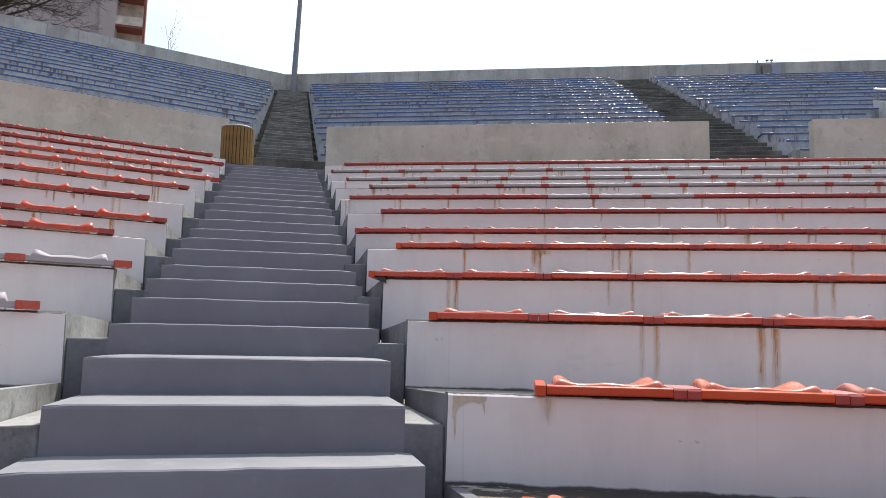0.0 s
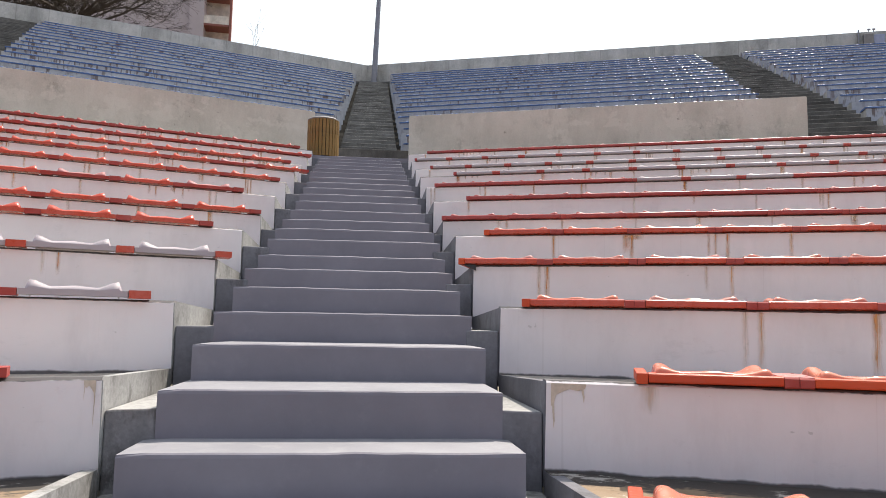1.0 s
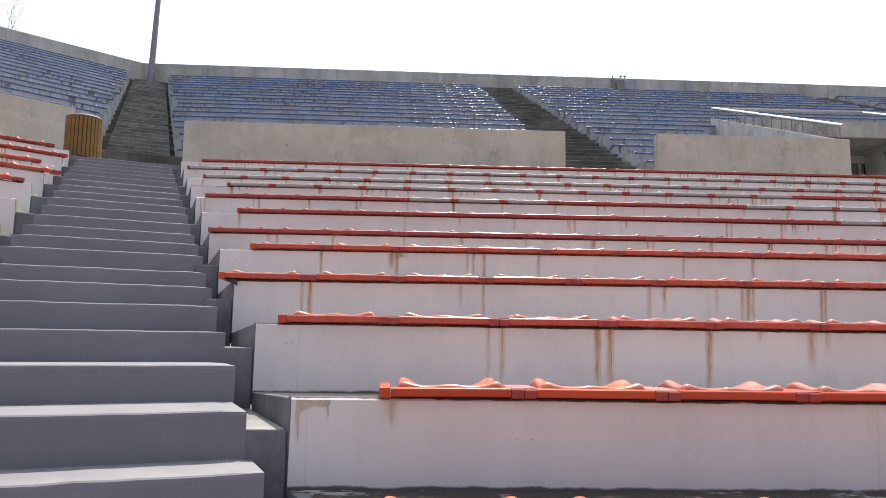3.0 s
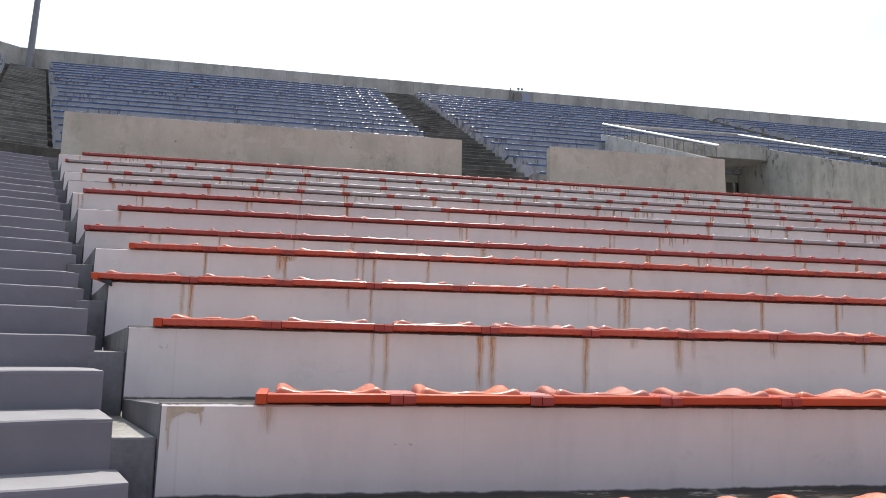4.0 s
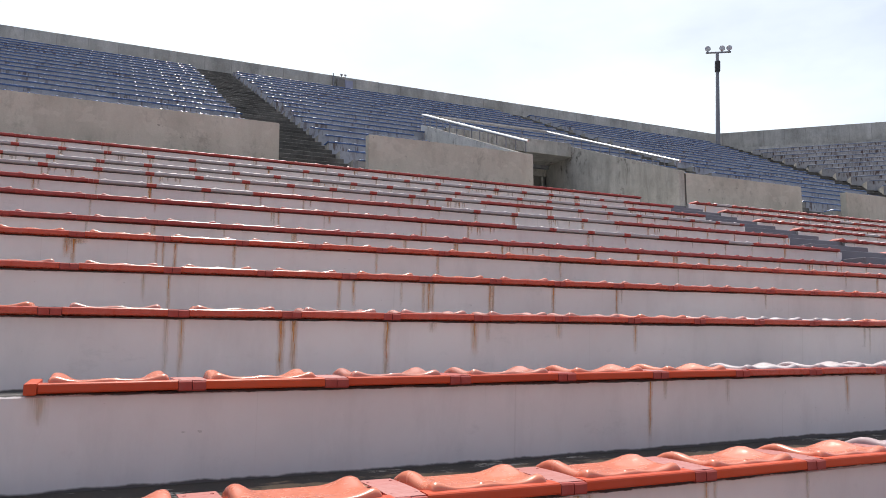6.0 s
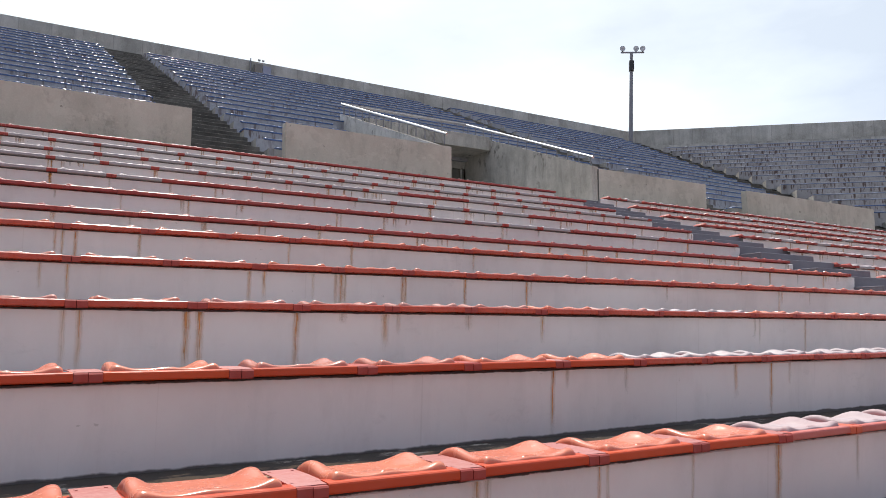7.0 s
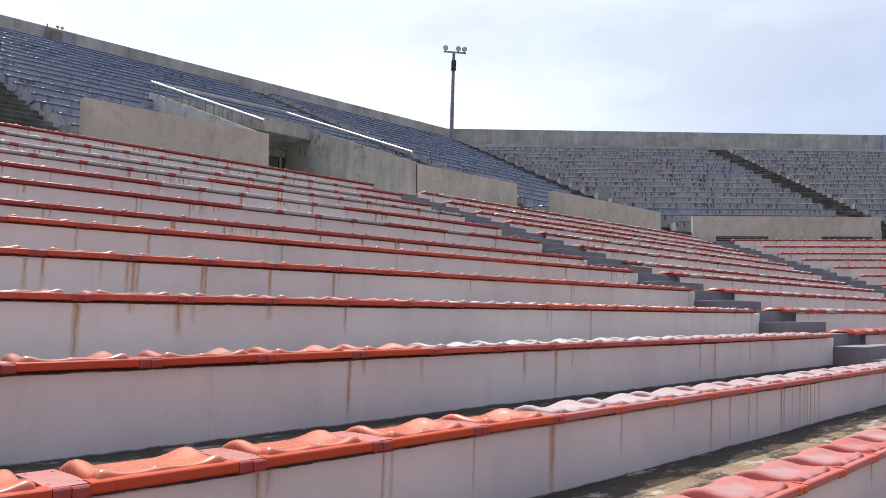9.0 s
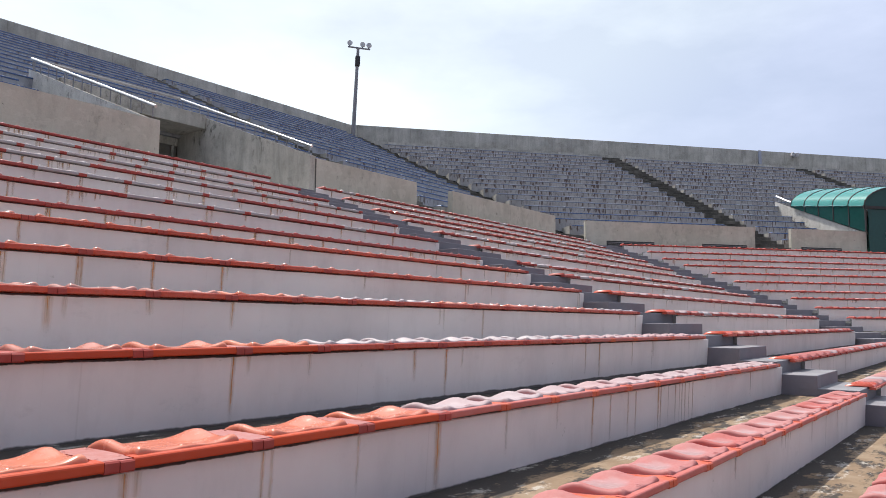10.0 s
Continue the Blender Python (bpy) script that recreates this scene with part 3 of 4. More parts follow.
def seat_shell():
    bm = bmesh.new()
    across = [-a for a in ACROSS[:0:-1]] + list(ACROSS)
    grid = [[bm.verts.new((a * SEAT_W / 2, 0.006 + b * (SEAT_D - 0.006), seat_height(a, b))) for a in across] for b in DEEP]
    for p, q in zip(grid, grid[1:]):
        for i in range(len(across) - 1):
            bm.faces.new((p[i], p[i + 1], q[i + 1], q[i]))
    rim = [*grid[0], *(g[-1] for g in grid[1:]), *grid[-1][-2::-1], *(g[0] for g in grid[-2:0:-1])]
    low = [bm.verts.new((v.co.x, v.co.y, 0.012)) for v in rim]
    for i in range(len(rim)):
        j = (i + 1) % len(rim)
        bm.faces.new((rim[j], rim[i], low[i], low[j]))
    for f in bm.faces:
        f.smooth = True
    return bm


def seat_frame():
    bm = bmesh.new()
    half = FRAME_W / 2
    outline = [(-0.033, 0.007), (-0.036, 0.013), (-0.0345, 0.036), (-0.032, 0.0415), (-0.026, 0.0455), (0.03, 0.046), (0.12, 0.030), (SEAT_D - 0.02, 0.016), (SEAT_D - 0.02, -0.0005), (0.03, -0.0005), (0.0, 0.006)]
    prism(bm, outline, -half, half)
    return bm


def seat_spacer():
    """Two half blocks that close the gap to the next seat, lower towards the back."""
    bm = bmesh.new()
    for x0, x1, y, z in ((-0.0555, -0.0012, -0.036, 0.0435), (0.0012, 0.0555, -0.0385, 0.0415)):
        prism(bm, [(y + 0.004, 0.0), (y, 0.006), (y, z - 0.006), (y + 0.006, z), (0.08, z), (0.20, z - 0.016), (SEAT_D - 0.04, z - 0.026), (SEAT_D - 0.04, 0.0)], x0, x1)
    return bm


def spacer_board():
    """Thin moulded flap over the gap, arched a little from front to back."""
    bm = bmesh.new()
    n = 8
    arch = [(-0.012 + (SEAT_D - 0.03) * i / n, 0.0445 + 0.003 * math.sin(math.pi * i / n) - 0.004 * (i / n)) for i in range(n + 1)]
    prism(bm, [*arch, *((y, z - 0.0035) for y, z in arch[::-1])], -0.064, 0.064)
    for x, y, z in ((-0.045, 0.045, 0.0452), (0.045, 0.045, 0.0452), (-0.045, 0.29, 0.0432), (0.045, 0.29, 0.0432)):
        tube(bm, (x, y, z - 0.003), (x, y, z + 0.0012), 0.006, 8)
    return bm


def drain_slot():
    """Raised oval lip round the slot at the front of the seat."""
    bm = bmesh.new()
    ring = []
    for i in range(14):
        t = 2 * math.pi * i / 14
        cx = 0.031 * math.copysign(abs(math.cos(t)) ** 0.6, math.cos(t))
        cy = 0.0095 * math.copysign(abs(math.sin(t)) ** 0.8, math.sin(t))
        ring.append([bm.verts.new((cx * f, 0.030 + cy * f, z)) for f, z in ((1.35, 0.0535), (1.14, 0.0583), (0.9, 0.0577), (0.80, 0.0530))])
    for i in range(14):
        p, q = ring[i], ring[(i + 1) % 14]
        for j in range(3):
            bm.faces.new((p[j], q[j], q[j + 1], p[j + 1])).smooth = True
    bm.faces.new([r[3] for r in ring])
    return bm


SHELL = {m.name: mesh_of("shell", seat_shell(), m) for m in (ORANGE, PINK, PALE, SALMON, MAUVE, RED, DEEP_RED)}
FRAMES = {m.name: mesh_of("frame", seat_frame(), m) for m in (FRAME, SPACER, PALE, TRAY, RED, DEEP_RED)}
SPACERS = {m.name: mesh_of("spacer", seat_spacer(), m) for m in (BOARD, BRIGHT, SPACER)}
BOARDS = {m.name: mesh_of("board", spacer_board(), m) for m in (BOARD, BRIGHT, SPACER)}
SLOTS = {m.name: mesh_of("drain_slot", drain_slot(), m) for m in (ORANGE, PINK, PALE, SALMON, MAUVE, RED, DEEP_RED)}

# stretches of bleached or faded seats, row by row
FADED = {-3: [(2, 40, PINK)], -2: [(2, 40, PINK)], -1: [(4.4, 40, MAUVE)], 0: [(4.6, 8.0, PALE), (8.0, 40, MAUVE)], 1: [(5.6, 6.9, PALE), (11.0, 40, PALE)],
         5: [(5.6, 8.2, PALE), (9.8, 10.5, PALE)], 6: [(0.8, 2.4, PALE), (5.5, 8.5, PALE)], 7: [(-2, 6.2, PALE), (8.0, 40, PALE)],
         8: [(-3, 10.5, PALE)], 9: [(-3, 11.2, PALE)]}
LEFT_FADED = {1: 0.7, 2: 2.6}      # bleached seats next to the corner stair, side to the left
LEFT_END = {10: 1.22, 9: 0.91, 8: 1.15, 7: 0.77, 6: 1.06, 5: 1.34, 4: 0.98, 3: 1.22, 2: 0.87, 1: 1.10, 0: 1.31}


def seat_kind(k, x):
    for lo, hi, m in FADED.get(k, ()):
        if lo <= x < hi:
            return m
    if k > 3:
        return DEEP_RED
    return SALMON if k >= 0 and rng.random() < 0.75 else ORANGE


LABELS = {DEEP_RED.name: "deep red plastic stadium seat on a white step", RED.name: "glossy orange-red plastic stadium seat on a white step", MAUVE.name: "sun-bleached mauve plastic stadium seat with red tray", SALMON.name: "faded salmon orange plastic stadium seat on a white step", ORANGE.name: "glossy orange moulded plastic stadium seat on a white step", PINK.name: "sun-faded pinkish red plastic stadium seat",
          PALE.name: "bleached pale grey plastic stadium seat with orange frame"}
rng = random.Random(4)


def stadium_seat(m, mat, label, tray, tip):
    ob = thing("stadium_seat", label, "stadium seat", m, "seats in the rows")
    part("shell", SHELL[mat.name], None, ob, m=pose(0, 0, 0, tip))
    part("frame", FRAMES[tray.name], None, ob)
    part("drain_slot", SLOTS[mat.name], None, ob)
    gap = BRIGHT if mat in (PINK, MAUVE) else (BOARD if mat is ORANGE else SPACER)
    sp = part("spacer", SPACERS[SPACER.name if mat is ORANGE else gap.name], None, ob, "bright orange spacer block" if mat in (PINK, MAUVE) else "dull red spacer block", pose((PITCH) / 2, 0, 0))
    if mat is ORANGE or mat is SALMON:
        part("board", BOARDS[BOARD.name if mat is ORANGE else SPACER.name], None, sp, "faded pinkish spacer board")
    return ob


for k in ROWS:
    if k < -3:
        continue
    x = START[k]
    part_end = box(-0.05, -0.003, -0.037, SEAT_D - 0.02, 0.0, 0.046, 0.004)
    first = True
    while x + PITCH < 12.45:
        mid = x + 0.05 + FRAME_W / 2
        mat = seat_kind(k, mid)
        wob = rng.uniform(-0.4, 0.4)
        m = pose(mid, ROW_D * k, row_z(k) + 0.001 + SAG.get(k, 0.0) * (mid - 1.5), rng.uniform(-0.4, 0.4), rng.uniform(-0.3, 0.3) - math.degrees(math.atan(SAG.get(k, 0.0))), wob)
        seat = stadium_seat(m, mat, LABELS[mat.name], PALE if mat is PALE and k >= 5 else (TRAY if mat in (PINK, MAUVE) else (FRAME if k < 1 and mat is not PALE else (RED if k < 4 else DEEP_RED))), 1.0 if k >= 0 else 0.0)
        if first:
            part("end_cap", part_end, FRAME if k < 4 else DEEP_RED, seat, m=pose(-FRAME_W / 2, 0, 0))
            over = MID_X - row_end(0, False, ROW_D * k) - x
            if over > 0.06:                        # wedge that carries the seat past the end of the row
                bm = bmesh.new()
                ends_y = [[bm.verts.new((u, y, z)) for u, z in ((0.03, 0.0), (over + 0.02, 0.0), (over + 0.02, -0.045))] for y in (-0.02, 0.3)]
                bm.faces.new(ends_y[0])
                bm.faces.new(ends_y[1][::-1])
                for i in range(3):
                    j = (i + 1) % 3
                    bm.faces.new((ends_y[0][j], ends_y[0][i], ends_y[1][i], ends_y[1][j]))
                bmesh.ops.recalc_face_normals(bm, faces=bm.faces[:])
                part("bracket", bm, DARK, seat, "dark metal wedge bracket", pose(-0.05 - FRAME_W / 2, 0, 0))
            first = False
        x += PITCH


def seat_block(bm, u, v, z, mi):
    """A simpler seat for the rows further off."""
    nx, ny = 8, 4
    grid = [[bm.verts.new((u + t * SEAT_W / 2, v + b * SEAT_D, z + seat_height(t, b) + 0.016 * max(0.0, seat_height(t, b) - 0.046) / 0.02)) for t in (-1, -0.93, -0.8, -0.5, 0, 0.5, 0.8, 0.93, 1)] for b in (0, 0.08, 0.64, 0.85, 1)]
    for j in range(ny):
        for i in range(nx):
            f = bm.faces.new((grid[j][i], grid[j][i + 1], grid[j + 1][i + 1], grid[j + 1][i]))
            f.material_index, f.smooth = mi, True
    for i in range(nx):
        p, q = grid[0][i], grid[0][i + 1]
        f = bm.faces.new((bm.verts.new((p.co.x, v, z + 0.02)), bm.verts.new((q.co.x, v, z + 0.02)), q, p))
        f.material_index = mi
    add_box(bm, u - FRAME_W / 2, u + FRAME_W / 2, v - 0.030, v + 0.05, z + 0.010, z + 0.041, {0: 0, 2: 2, 7: 8, 9: 9}.get(mi, 4))
    add_box(bm, u + FRAME_W / 2 + 0.002, u - FRAME_W / 2 + PITCH - 0.002, v - (0.034 if mi == 0 else 0.042), v + 0.10, z + 0.004, z + (0.042 if mi == 0 else 0.047), 0 if mi == 2 else 4)


MATS = [RED, PINK, PALE, SPACER, SPACER, MAUVE, SALMON, ORANGE, FRAME, SPACER]


def seat_row(s, k, u0, u1, tone, orange_first=False):
    bm = bmesh.new()
    u = u0 + 0.26
    while u + 0.4 < u1:
        seat_block(bm, u, 0, 0, (0 if k < 3 else 9) if orange_first and u < u0 + 0.3 else tone(u))
        u += PITCH
    return thing("seat_row", "row of orange plastic stadium seats along a white step", "stadium seats", side(s) @ pose(0, ROW_D * k - 0.01, row_z(k) + 0.001 + (sag(k, 99) if s == 0 else 0)),
                 "rows of seats", "stuff", mesh_of("seat_row", bm, MATS))


FAR_START = {10: 1.0, 9: 0.93, 8: 0.89, 7: 0.84, 6: 0.67, 5: 0.59, 4: 0.52, 3: 0.43, 2: 0.3, 1: 0.2, 0: 0.1}
for k in ROWS:
    if k < -3:
        continue
    v = ROW_D * k
    r2 = random.Random(100 + k)
    jag = (0.42, 0.1, 0.1, 0.45, -0.1, 0.3)[k % 6]
    fade = lambda u: r2.choices((6, 1, 5, 2), (0.15, 0.4, 0.4, 0.12 if k > 2 else 0.05))[0]
    seat_row(0, k, FAR_START.get(k, -0.1), row_end(0, True, v) - jag, fade, True)
    for s in (1, -1):
        left_tone = (lambda u: r2.choices((0, 9, 1), (0.88, 0.0, 0.12) if s == 1 else (0.0, 0.75, 0.25))[0])
        seat_row(s, k, -row_end(s, False, v) + jag * 0.7, -STAIR_HALF - 0.1, left_tone)
        if s == 1:
            end = half_side(s, True, v) - LEFT_END.get(k, 1.2)
            start = end - PITCH * int((end - STAIR_HALF) / PITCH)
            tone = (lambda u: 2 if end - LEFT_FADED.get(k, 0.0) < u else (1 if r2.random() < 0.06 else (9 if k > 8 else 0)))
            seat_row(s, k, start, end + 0.42, tone)
        else:
            seat_row(s, k, STAIR_HALF - 0.2, row_end(s, True, v) - jag, left_tone, s == -1)


# ---- stairs of the lower tier ----
def stair(m, nose, rise, first, last, half, s0, z0, label, wear=None):
    """A flight of cast steps; wear gives a step's own left, right, height and nose where it is out of line."""
    ob = thing("staircase", label, "staircase", m, kind="structure")
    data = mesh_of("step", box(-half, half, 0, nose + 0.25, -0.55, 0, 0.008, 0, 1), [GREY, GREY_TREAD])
    for n in range(first, last + 1):
        if wear and n in wear:
            lo, hi, dz, dy = wear[n]
            one = rough_step(lo, hi, nose + 0.25, n)
            part("step", one, [GREY, GREY_TREAD], ob, m=pose(0, s0 + nose * n + dy, z0 + rise * n + dz))
        else:
            part("step", data, None, ob, m=pose(0, s0 + nose * n, z0 + rise * n))
    return ob


def rough_step(x0, x1, deep, seed):
    """Cast step with a softly uneven, rounded nose."""
    rr = random.Random(900 + seed)
    bm = bmesh.new()
    n = 14
    prev = None
    for i in range(n + 1):
        x = x0 + (x1 - x0) * i / n
        j, h = rr.uniform(-0.004, 0.004), rr.uniform(-0.0025, 0.0025)
        end = 0.006 if i in (0, n) else 0.0
        ring = [bm.verts.new((x, y, z)) for y, z in ((0.004 + j * 0.4, -0.55), (j * 0.7 + end, -0.02), (0.003 + j + end, -0.006 + h - end), (0.011 + j, h - end), (deep * 0.5, -end), (deep, -end), (deep, -0.55))]
        if prev:
            for a in range(7):
                b = (a + 1) % 7
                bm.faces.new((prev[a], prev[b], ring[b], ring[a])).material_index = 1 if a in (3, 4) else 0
        else:
            bm.faces.new(ring)
        prev = ring
    bm.faces.new(prev[::-1])
    bmesh.ops.recalc_face_normals(bm, faces=bm.faces[:])
    return bm


# left edge, right edge, height and nose of the hand-cast steps of the near flight
WEAR = {-2: (-0.77, 0.79, -0.012, 0.0), -1: (-0.775, 0.778, -0.0175, 0.19), 0: (-0.73, 0.753, 0.009, 0), 1: (-0.716, 0.766, 0.011, 0), 2: (-0.726, 0.771, 0.006, 0), 3: (-0.717, 0.773, 0.0, 0),
        4: (-0.736, 0.784, -0.016, 0), 5: (-0.721, 0.787, -0.042, 0), 6: (-0.722, 0.798, -0.027, 0), 7: (-0.726, 0.798, -0.038, 0), 8: (-0.722, 0.796, -0.05, 0), 9: (-0.70, 0.79, -0.042, 0),
        10: (-0.70, 0.79, -0.028, 0), 11: (-0.706, 0.785, -0.024, 0), 12: (-0.71, 0.78, -0.02, 0), 13: (-0.71, 0.77, -0.015, 0), 14: (-0.72, 0.77, -0.01, 0)}
for s in (0, -1):
    cm = corner(s)
    flight = stair(cm, 0.549, 0.1775, -9, 20, 0.76, -0.23, -0.065, "grey painted concrete staircase between the seat blocks", WEAR if s == 0 else None)
    for k in ROWS:
        for sg in (-1, 1):
            end = 0.98 * math.cos(radians(bend(s, False) / 2)) - 0.004
            lean, deep, inner = math.tan(radians(bend(s, False) / 2)), 1.11, 0.735 if sg > 0 else 0.705
            v = ROW_D * k / math.cos(radians(bend(s, False) / 2)) + 0.042
            bm = bmesh.new()
            plan = [(sg * w, y - lean * w) for w, y in ((inner, 0.0), (end, 0.0), (end, deep), (inner, deep))]
            low, high = [[bm.verts.new((x, y, z)) for x, y in plan] for z in (-0.6, 0.0)]
            bm.faces.new(high).material_index = 1
            bm.faces.new(low[::-1])
            for i in range(4):
                bm.faces.new((low[i], low[(i + 1) % 4], high[(i + 1) % 4], high[i]))
            bmesh.ops.recalc_face_normals(bm, faces=bm.faces[:])
            bmesh.ops.bevel(bm, geom=bm.edges[:], offset=0.009, segments=2, affect="EDGES", profile=0.5)
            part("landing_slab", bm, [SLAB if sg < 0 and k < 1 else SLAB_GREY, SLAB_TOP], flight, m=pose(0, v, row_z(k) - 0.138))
            if s == 0:                             # low rim that closes the tread towards the flight, falling to the back
                rim = bmesh.new()
                # rims repeat it: shaded grey on the right, lit pale on the left
                ob_s, tone = (0, SLAB_GREY) if sg > 0 else (1, SLAB_TOP)
                edge = (lambda y: -row_end(0, False, y + ROW_D * k) - 0.003) if sg > 0 else (lambda y: row_end(1, True, y + ROW_D * k) + 0.003)
                fall = -KERB + 0.004 if sg > 0 else -0.03
                prism(rim, [(0.028, -0.40), (0.008, -0.012), (0.02, -0.002), (ROW_D + 0.01, fall), (ROW_D + 0.01, -0.40)], edge, lambda y: edge(y) + sg * 0.06)
                part("row_end_rim", rim, tone, flight, m=cm.inverted() @ side(ob_s) @ pose(0, ROW_D * k, row_z(k)))
for s in SIDES:
    stair(side(s), ROW_D / 2, ROW_H / 2 + 0.004, -10, 20, STAIR_HALF + 0.02, -0.45, -0.17, "grey painted concrete staircase up the middle of a side")

# ---- walkway and parapets between the tiers ----
for s in SIDES:
    bm = bmesh.new()
    z = row_z(10) - KERB
    prism(bm, [(10.35, z - 0.5), (10.35, z - 0.004), (UP_V + 0.4, z - 0.004), (UP_V + 0.4, z - 0.5)], *ends(s))
    thing("walkway", "bare concrete walkway between the tiers", "walkway", side(s), kind="structure", data=mesh_of("walkway", bm, GREY))


def parapet(s, u0, u1, z1=WALL_Z):
    bm = bmesh.new()
    add_box(bm, u0, u1, WALL_V, WALL_V + 0.22, row_z(10) - 0.1, z1)
    bmesh.ops.bevel(bm, geom=bm.edges[:], offset=0.012, segments=2, affect="EDGES")
    return thing("parapet_wall", "pale beige rendered concrete parapet wall with chipped plaster", "wall", side(s), kind="structure", data=mesh_of("parapet_wall", bm, PARAPET))


AIS = 0.85
AIS_U = {0: 8.0, 1: 9.4, -1: 8.0}


def up_edges(s, v, cut):
    """Ends of the upper rows; the corner on the right-hand side is a little out of line."""
    lo, hi = half_side(s, False, v), half_side(s, True, v)
    if s == 0:
        hi = 17.60 + 0.292 * (v - 11.8)
    if s == -1:
        lo = 18.55 + 0.437 * (v - 11.4)
    return cut - lo, hi - cut


GAP_A, GAP_B = 6.93, 8.94         # upper stair openings, from the middle of a side
TRENCH_L, TRENCH_R = -2.6, 2.1   # passage through the upper tier
for s in SIDES:
    e_l, e_r = up_edges(s, WALL_V, 1.08)
    out = AIS_U[s] - AIS_U[0]
    for u0, u1 in ((e_l, -GAP_B - out), (-GAP_A - out, TRENCH_L), (TRENCH_R + 0.223, GAP_A + out), (GAP_B + out, e_r)):
        parapet(s, u0, u1)

# ---- upper tier ----
def up_v(i):
    return UP_V + UP_D * i


def up_z(i):
    return UP_Z + UP_H * i


def spans(s, v):
    """Stretches of benches across a side at depth v, between stairs, corners and the passage."""
    e_l, e_r = up_edges(s, v, 0.92)
    if s == 0:
        e_r -= 0.75 * (1 - (v - 12) / 18)
        e_l += 0.08 + 0.011 * (v - 12)
    if s == 1:
        e_r += 0.16 + 0.011 * (v - 12)
    if s == -1:
        e_l += 0.6
    out = [(e_l, -AIS_U[s] - AIS), (AIS_U[s] + AIS, e_r)]
    if v < 18.3:
        out += [(-AIS_U[s] + AIS, TRENCH_L - 0.8), (TRENCH_R + 0.24, AIS_U[s] - AIS)]
    else:
        out += [(-AIS_U[s] + AIS, AIS_U[s] - AIS)]
    return out


BENCH_LABEL = "long row of weathered blue plastic seats on a concrete step"
UP_PITCH = 0.5
bench_rng = random.Random(21)


def bench_strip(u0, u1):
    """Thin continuous seat strip, humped at each seat's sides."""
    bm = bmesh.new()
    w = UP_PITCH
    n = int((u1 - u0) / w) + 3
    start = math.floor(u0 / w) * w
    lines = []
    for j in range(n):
        for f, hump in ((0.02, 0.0), (0.10, 1.0), (0.26, 0.15), (0.74, 0.15), (0.90, 1.0), (0.98, 0.0)):
            lines.append((start + (j + f) * w, hump))
    slip = bench_rng.uniform(-0.04, 0.04) * w
    lines = [(u0, 0.0)] + [(x + slip, hp) for x, hp in lines if u0 < x + slip < u1] + [(u1, 0.0)]
    prev = None
    for x, hp in lines:
        ring = [bm.verts.new((x, y, z)) for y, z in ((0.36, -0.004), (-0.016, -0.012), (-0.02, 0.022), (0.006, 0.030 + 0.016 * hp), (0.22, 0.028 + 0.034 * hp), (0.36, 0.032))]
        if prev:
            for i in range(6):
                f = bm.faces.new((prev[i], ring[i], ring[(i + 1) % 6], prev[(i + 1) % 6]))
                f.smooth = i in (2, 3, 4)
        else:
            bm.faces.new(ring[::-1])
        prev = ring
    bm.faces.new(prev)
    bmesh.ops.recalc_face_normals(bm, faces=bm.faces[:])
    return bm


for s in SIDES:
    for i in range(UP_N - (1 if s == -1 else 0)):
        v = up_v(i)
        for u0, u1 in spans(s, v):
            bm = bmesh.new()
            for f in prism(bm, [(0.0, -UP_H - 0.30), (0.0, 0.0), (UP_D + 0.02, 0.0), (UP_D + 0.02, -UP_H - 0.30)], u0, u1):
                f.normal_update()
                f.material_index = 1 if abs(f.normal.x) > 0.7 else 0
            # end faces: on the right-hand side the pale concrete stands in for sunlight
            thing("upper_terrace", "flaking pale painted concrete step of the upper tier", "terrace", side(s) @ pose(0, v, up_z(i) - 0.03), kind="structure",
                  data=mesh_of("upper_terrace", bm, [FLAKE[s], CORNER_STEP if s == 1 else BARE]))
            thing("bench", BENCH_LABEL, "bench", side(s) @ pose(0, v, up_z(i) - 0.026), "benches of the upper tier", data=mesh_of("bench", bench_strip(u0 - 0.05 + bench_rng.uniform(0, 0.25), u1 + 0.05 - bench_rng.uniform(0, 0.25)), BLUE_WORN if s == -1 and i > 3 else BLUE))
    for cu in (-AIS_U[s], AIS_U[s]):
        st = thing("upper_staircase", "dark mossy bare concrete staircase of the upper tier", "staircase", side(s), kind="structure")
        data = mesh_of("step", box(-AIS - 0.06, AIS + 0.06, 0, UP_D / 2 + 0.2, -0.7, 0, 0.012), GUTTER if s == -1 else AISLE)
        for n in range(-3, 2 * UP_N + 1):
            part("step", data, None, st, m=pose(cu, UP_V - 0.12 + UP_D / 2 * n, UP_Z - 0.26 + UP_H / 2 * n))
UP_CORNER = {0: corner(0) @ pose(0, 0, 0, 0, 0, -0.6), -1: pose(30.85 - 11.7 * math.tan(radians(16.8)), 0, 0, 0, 0, -16.8)}
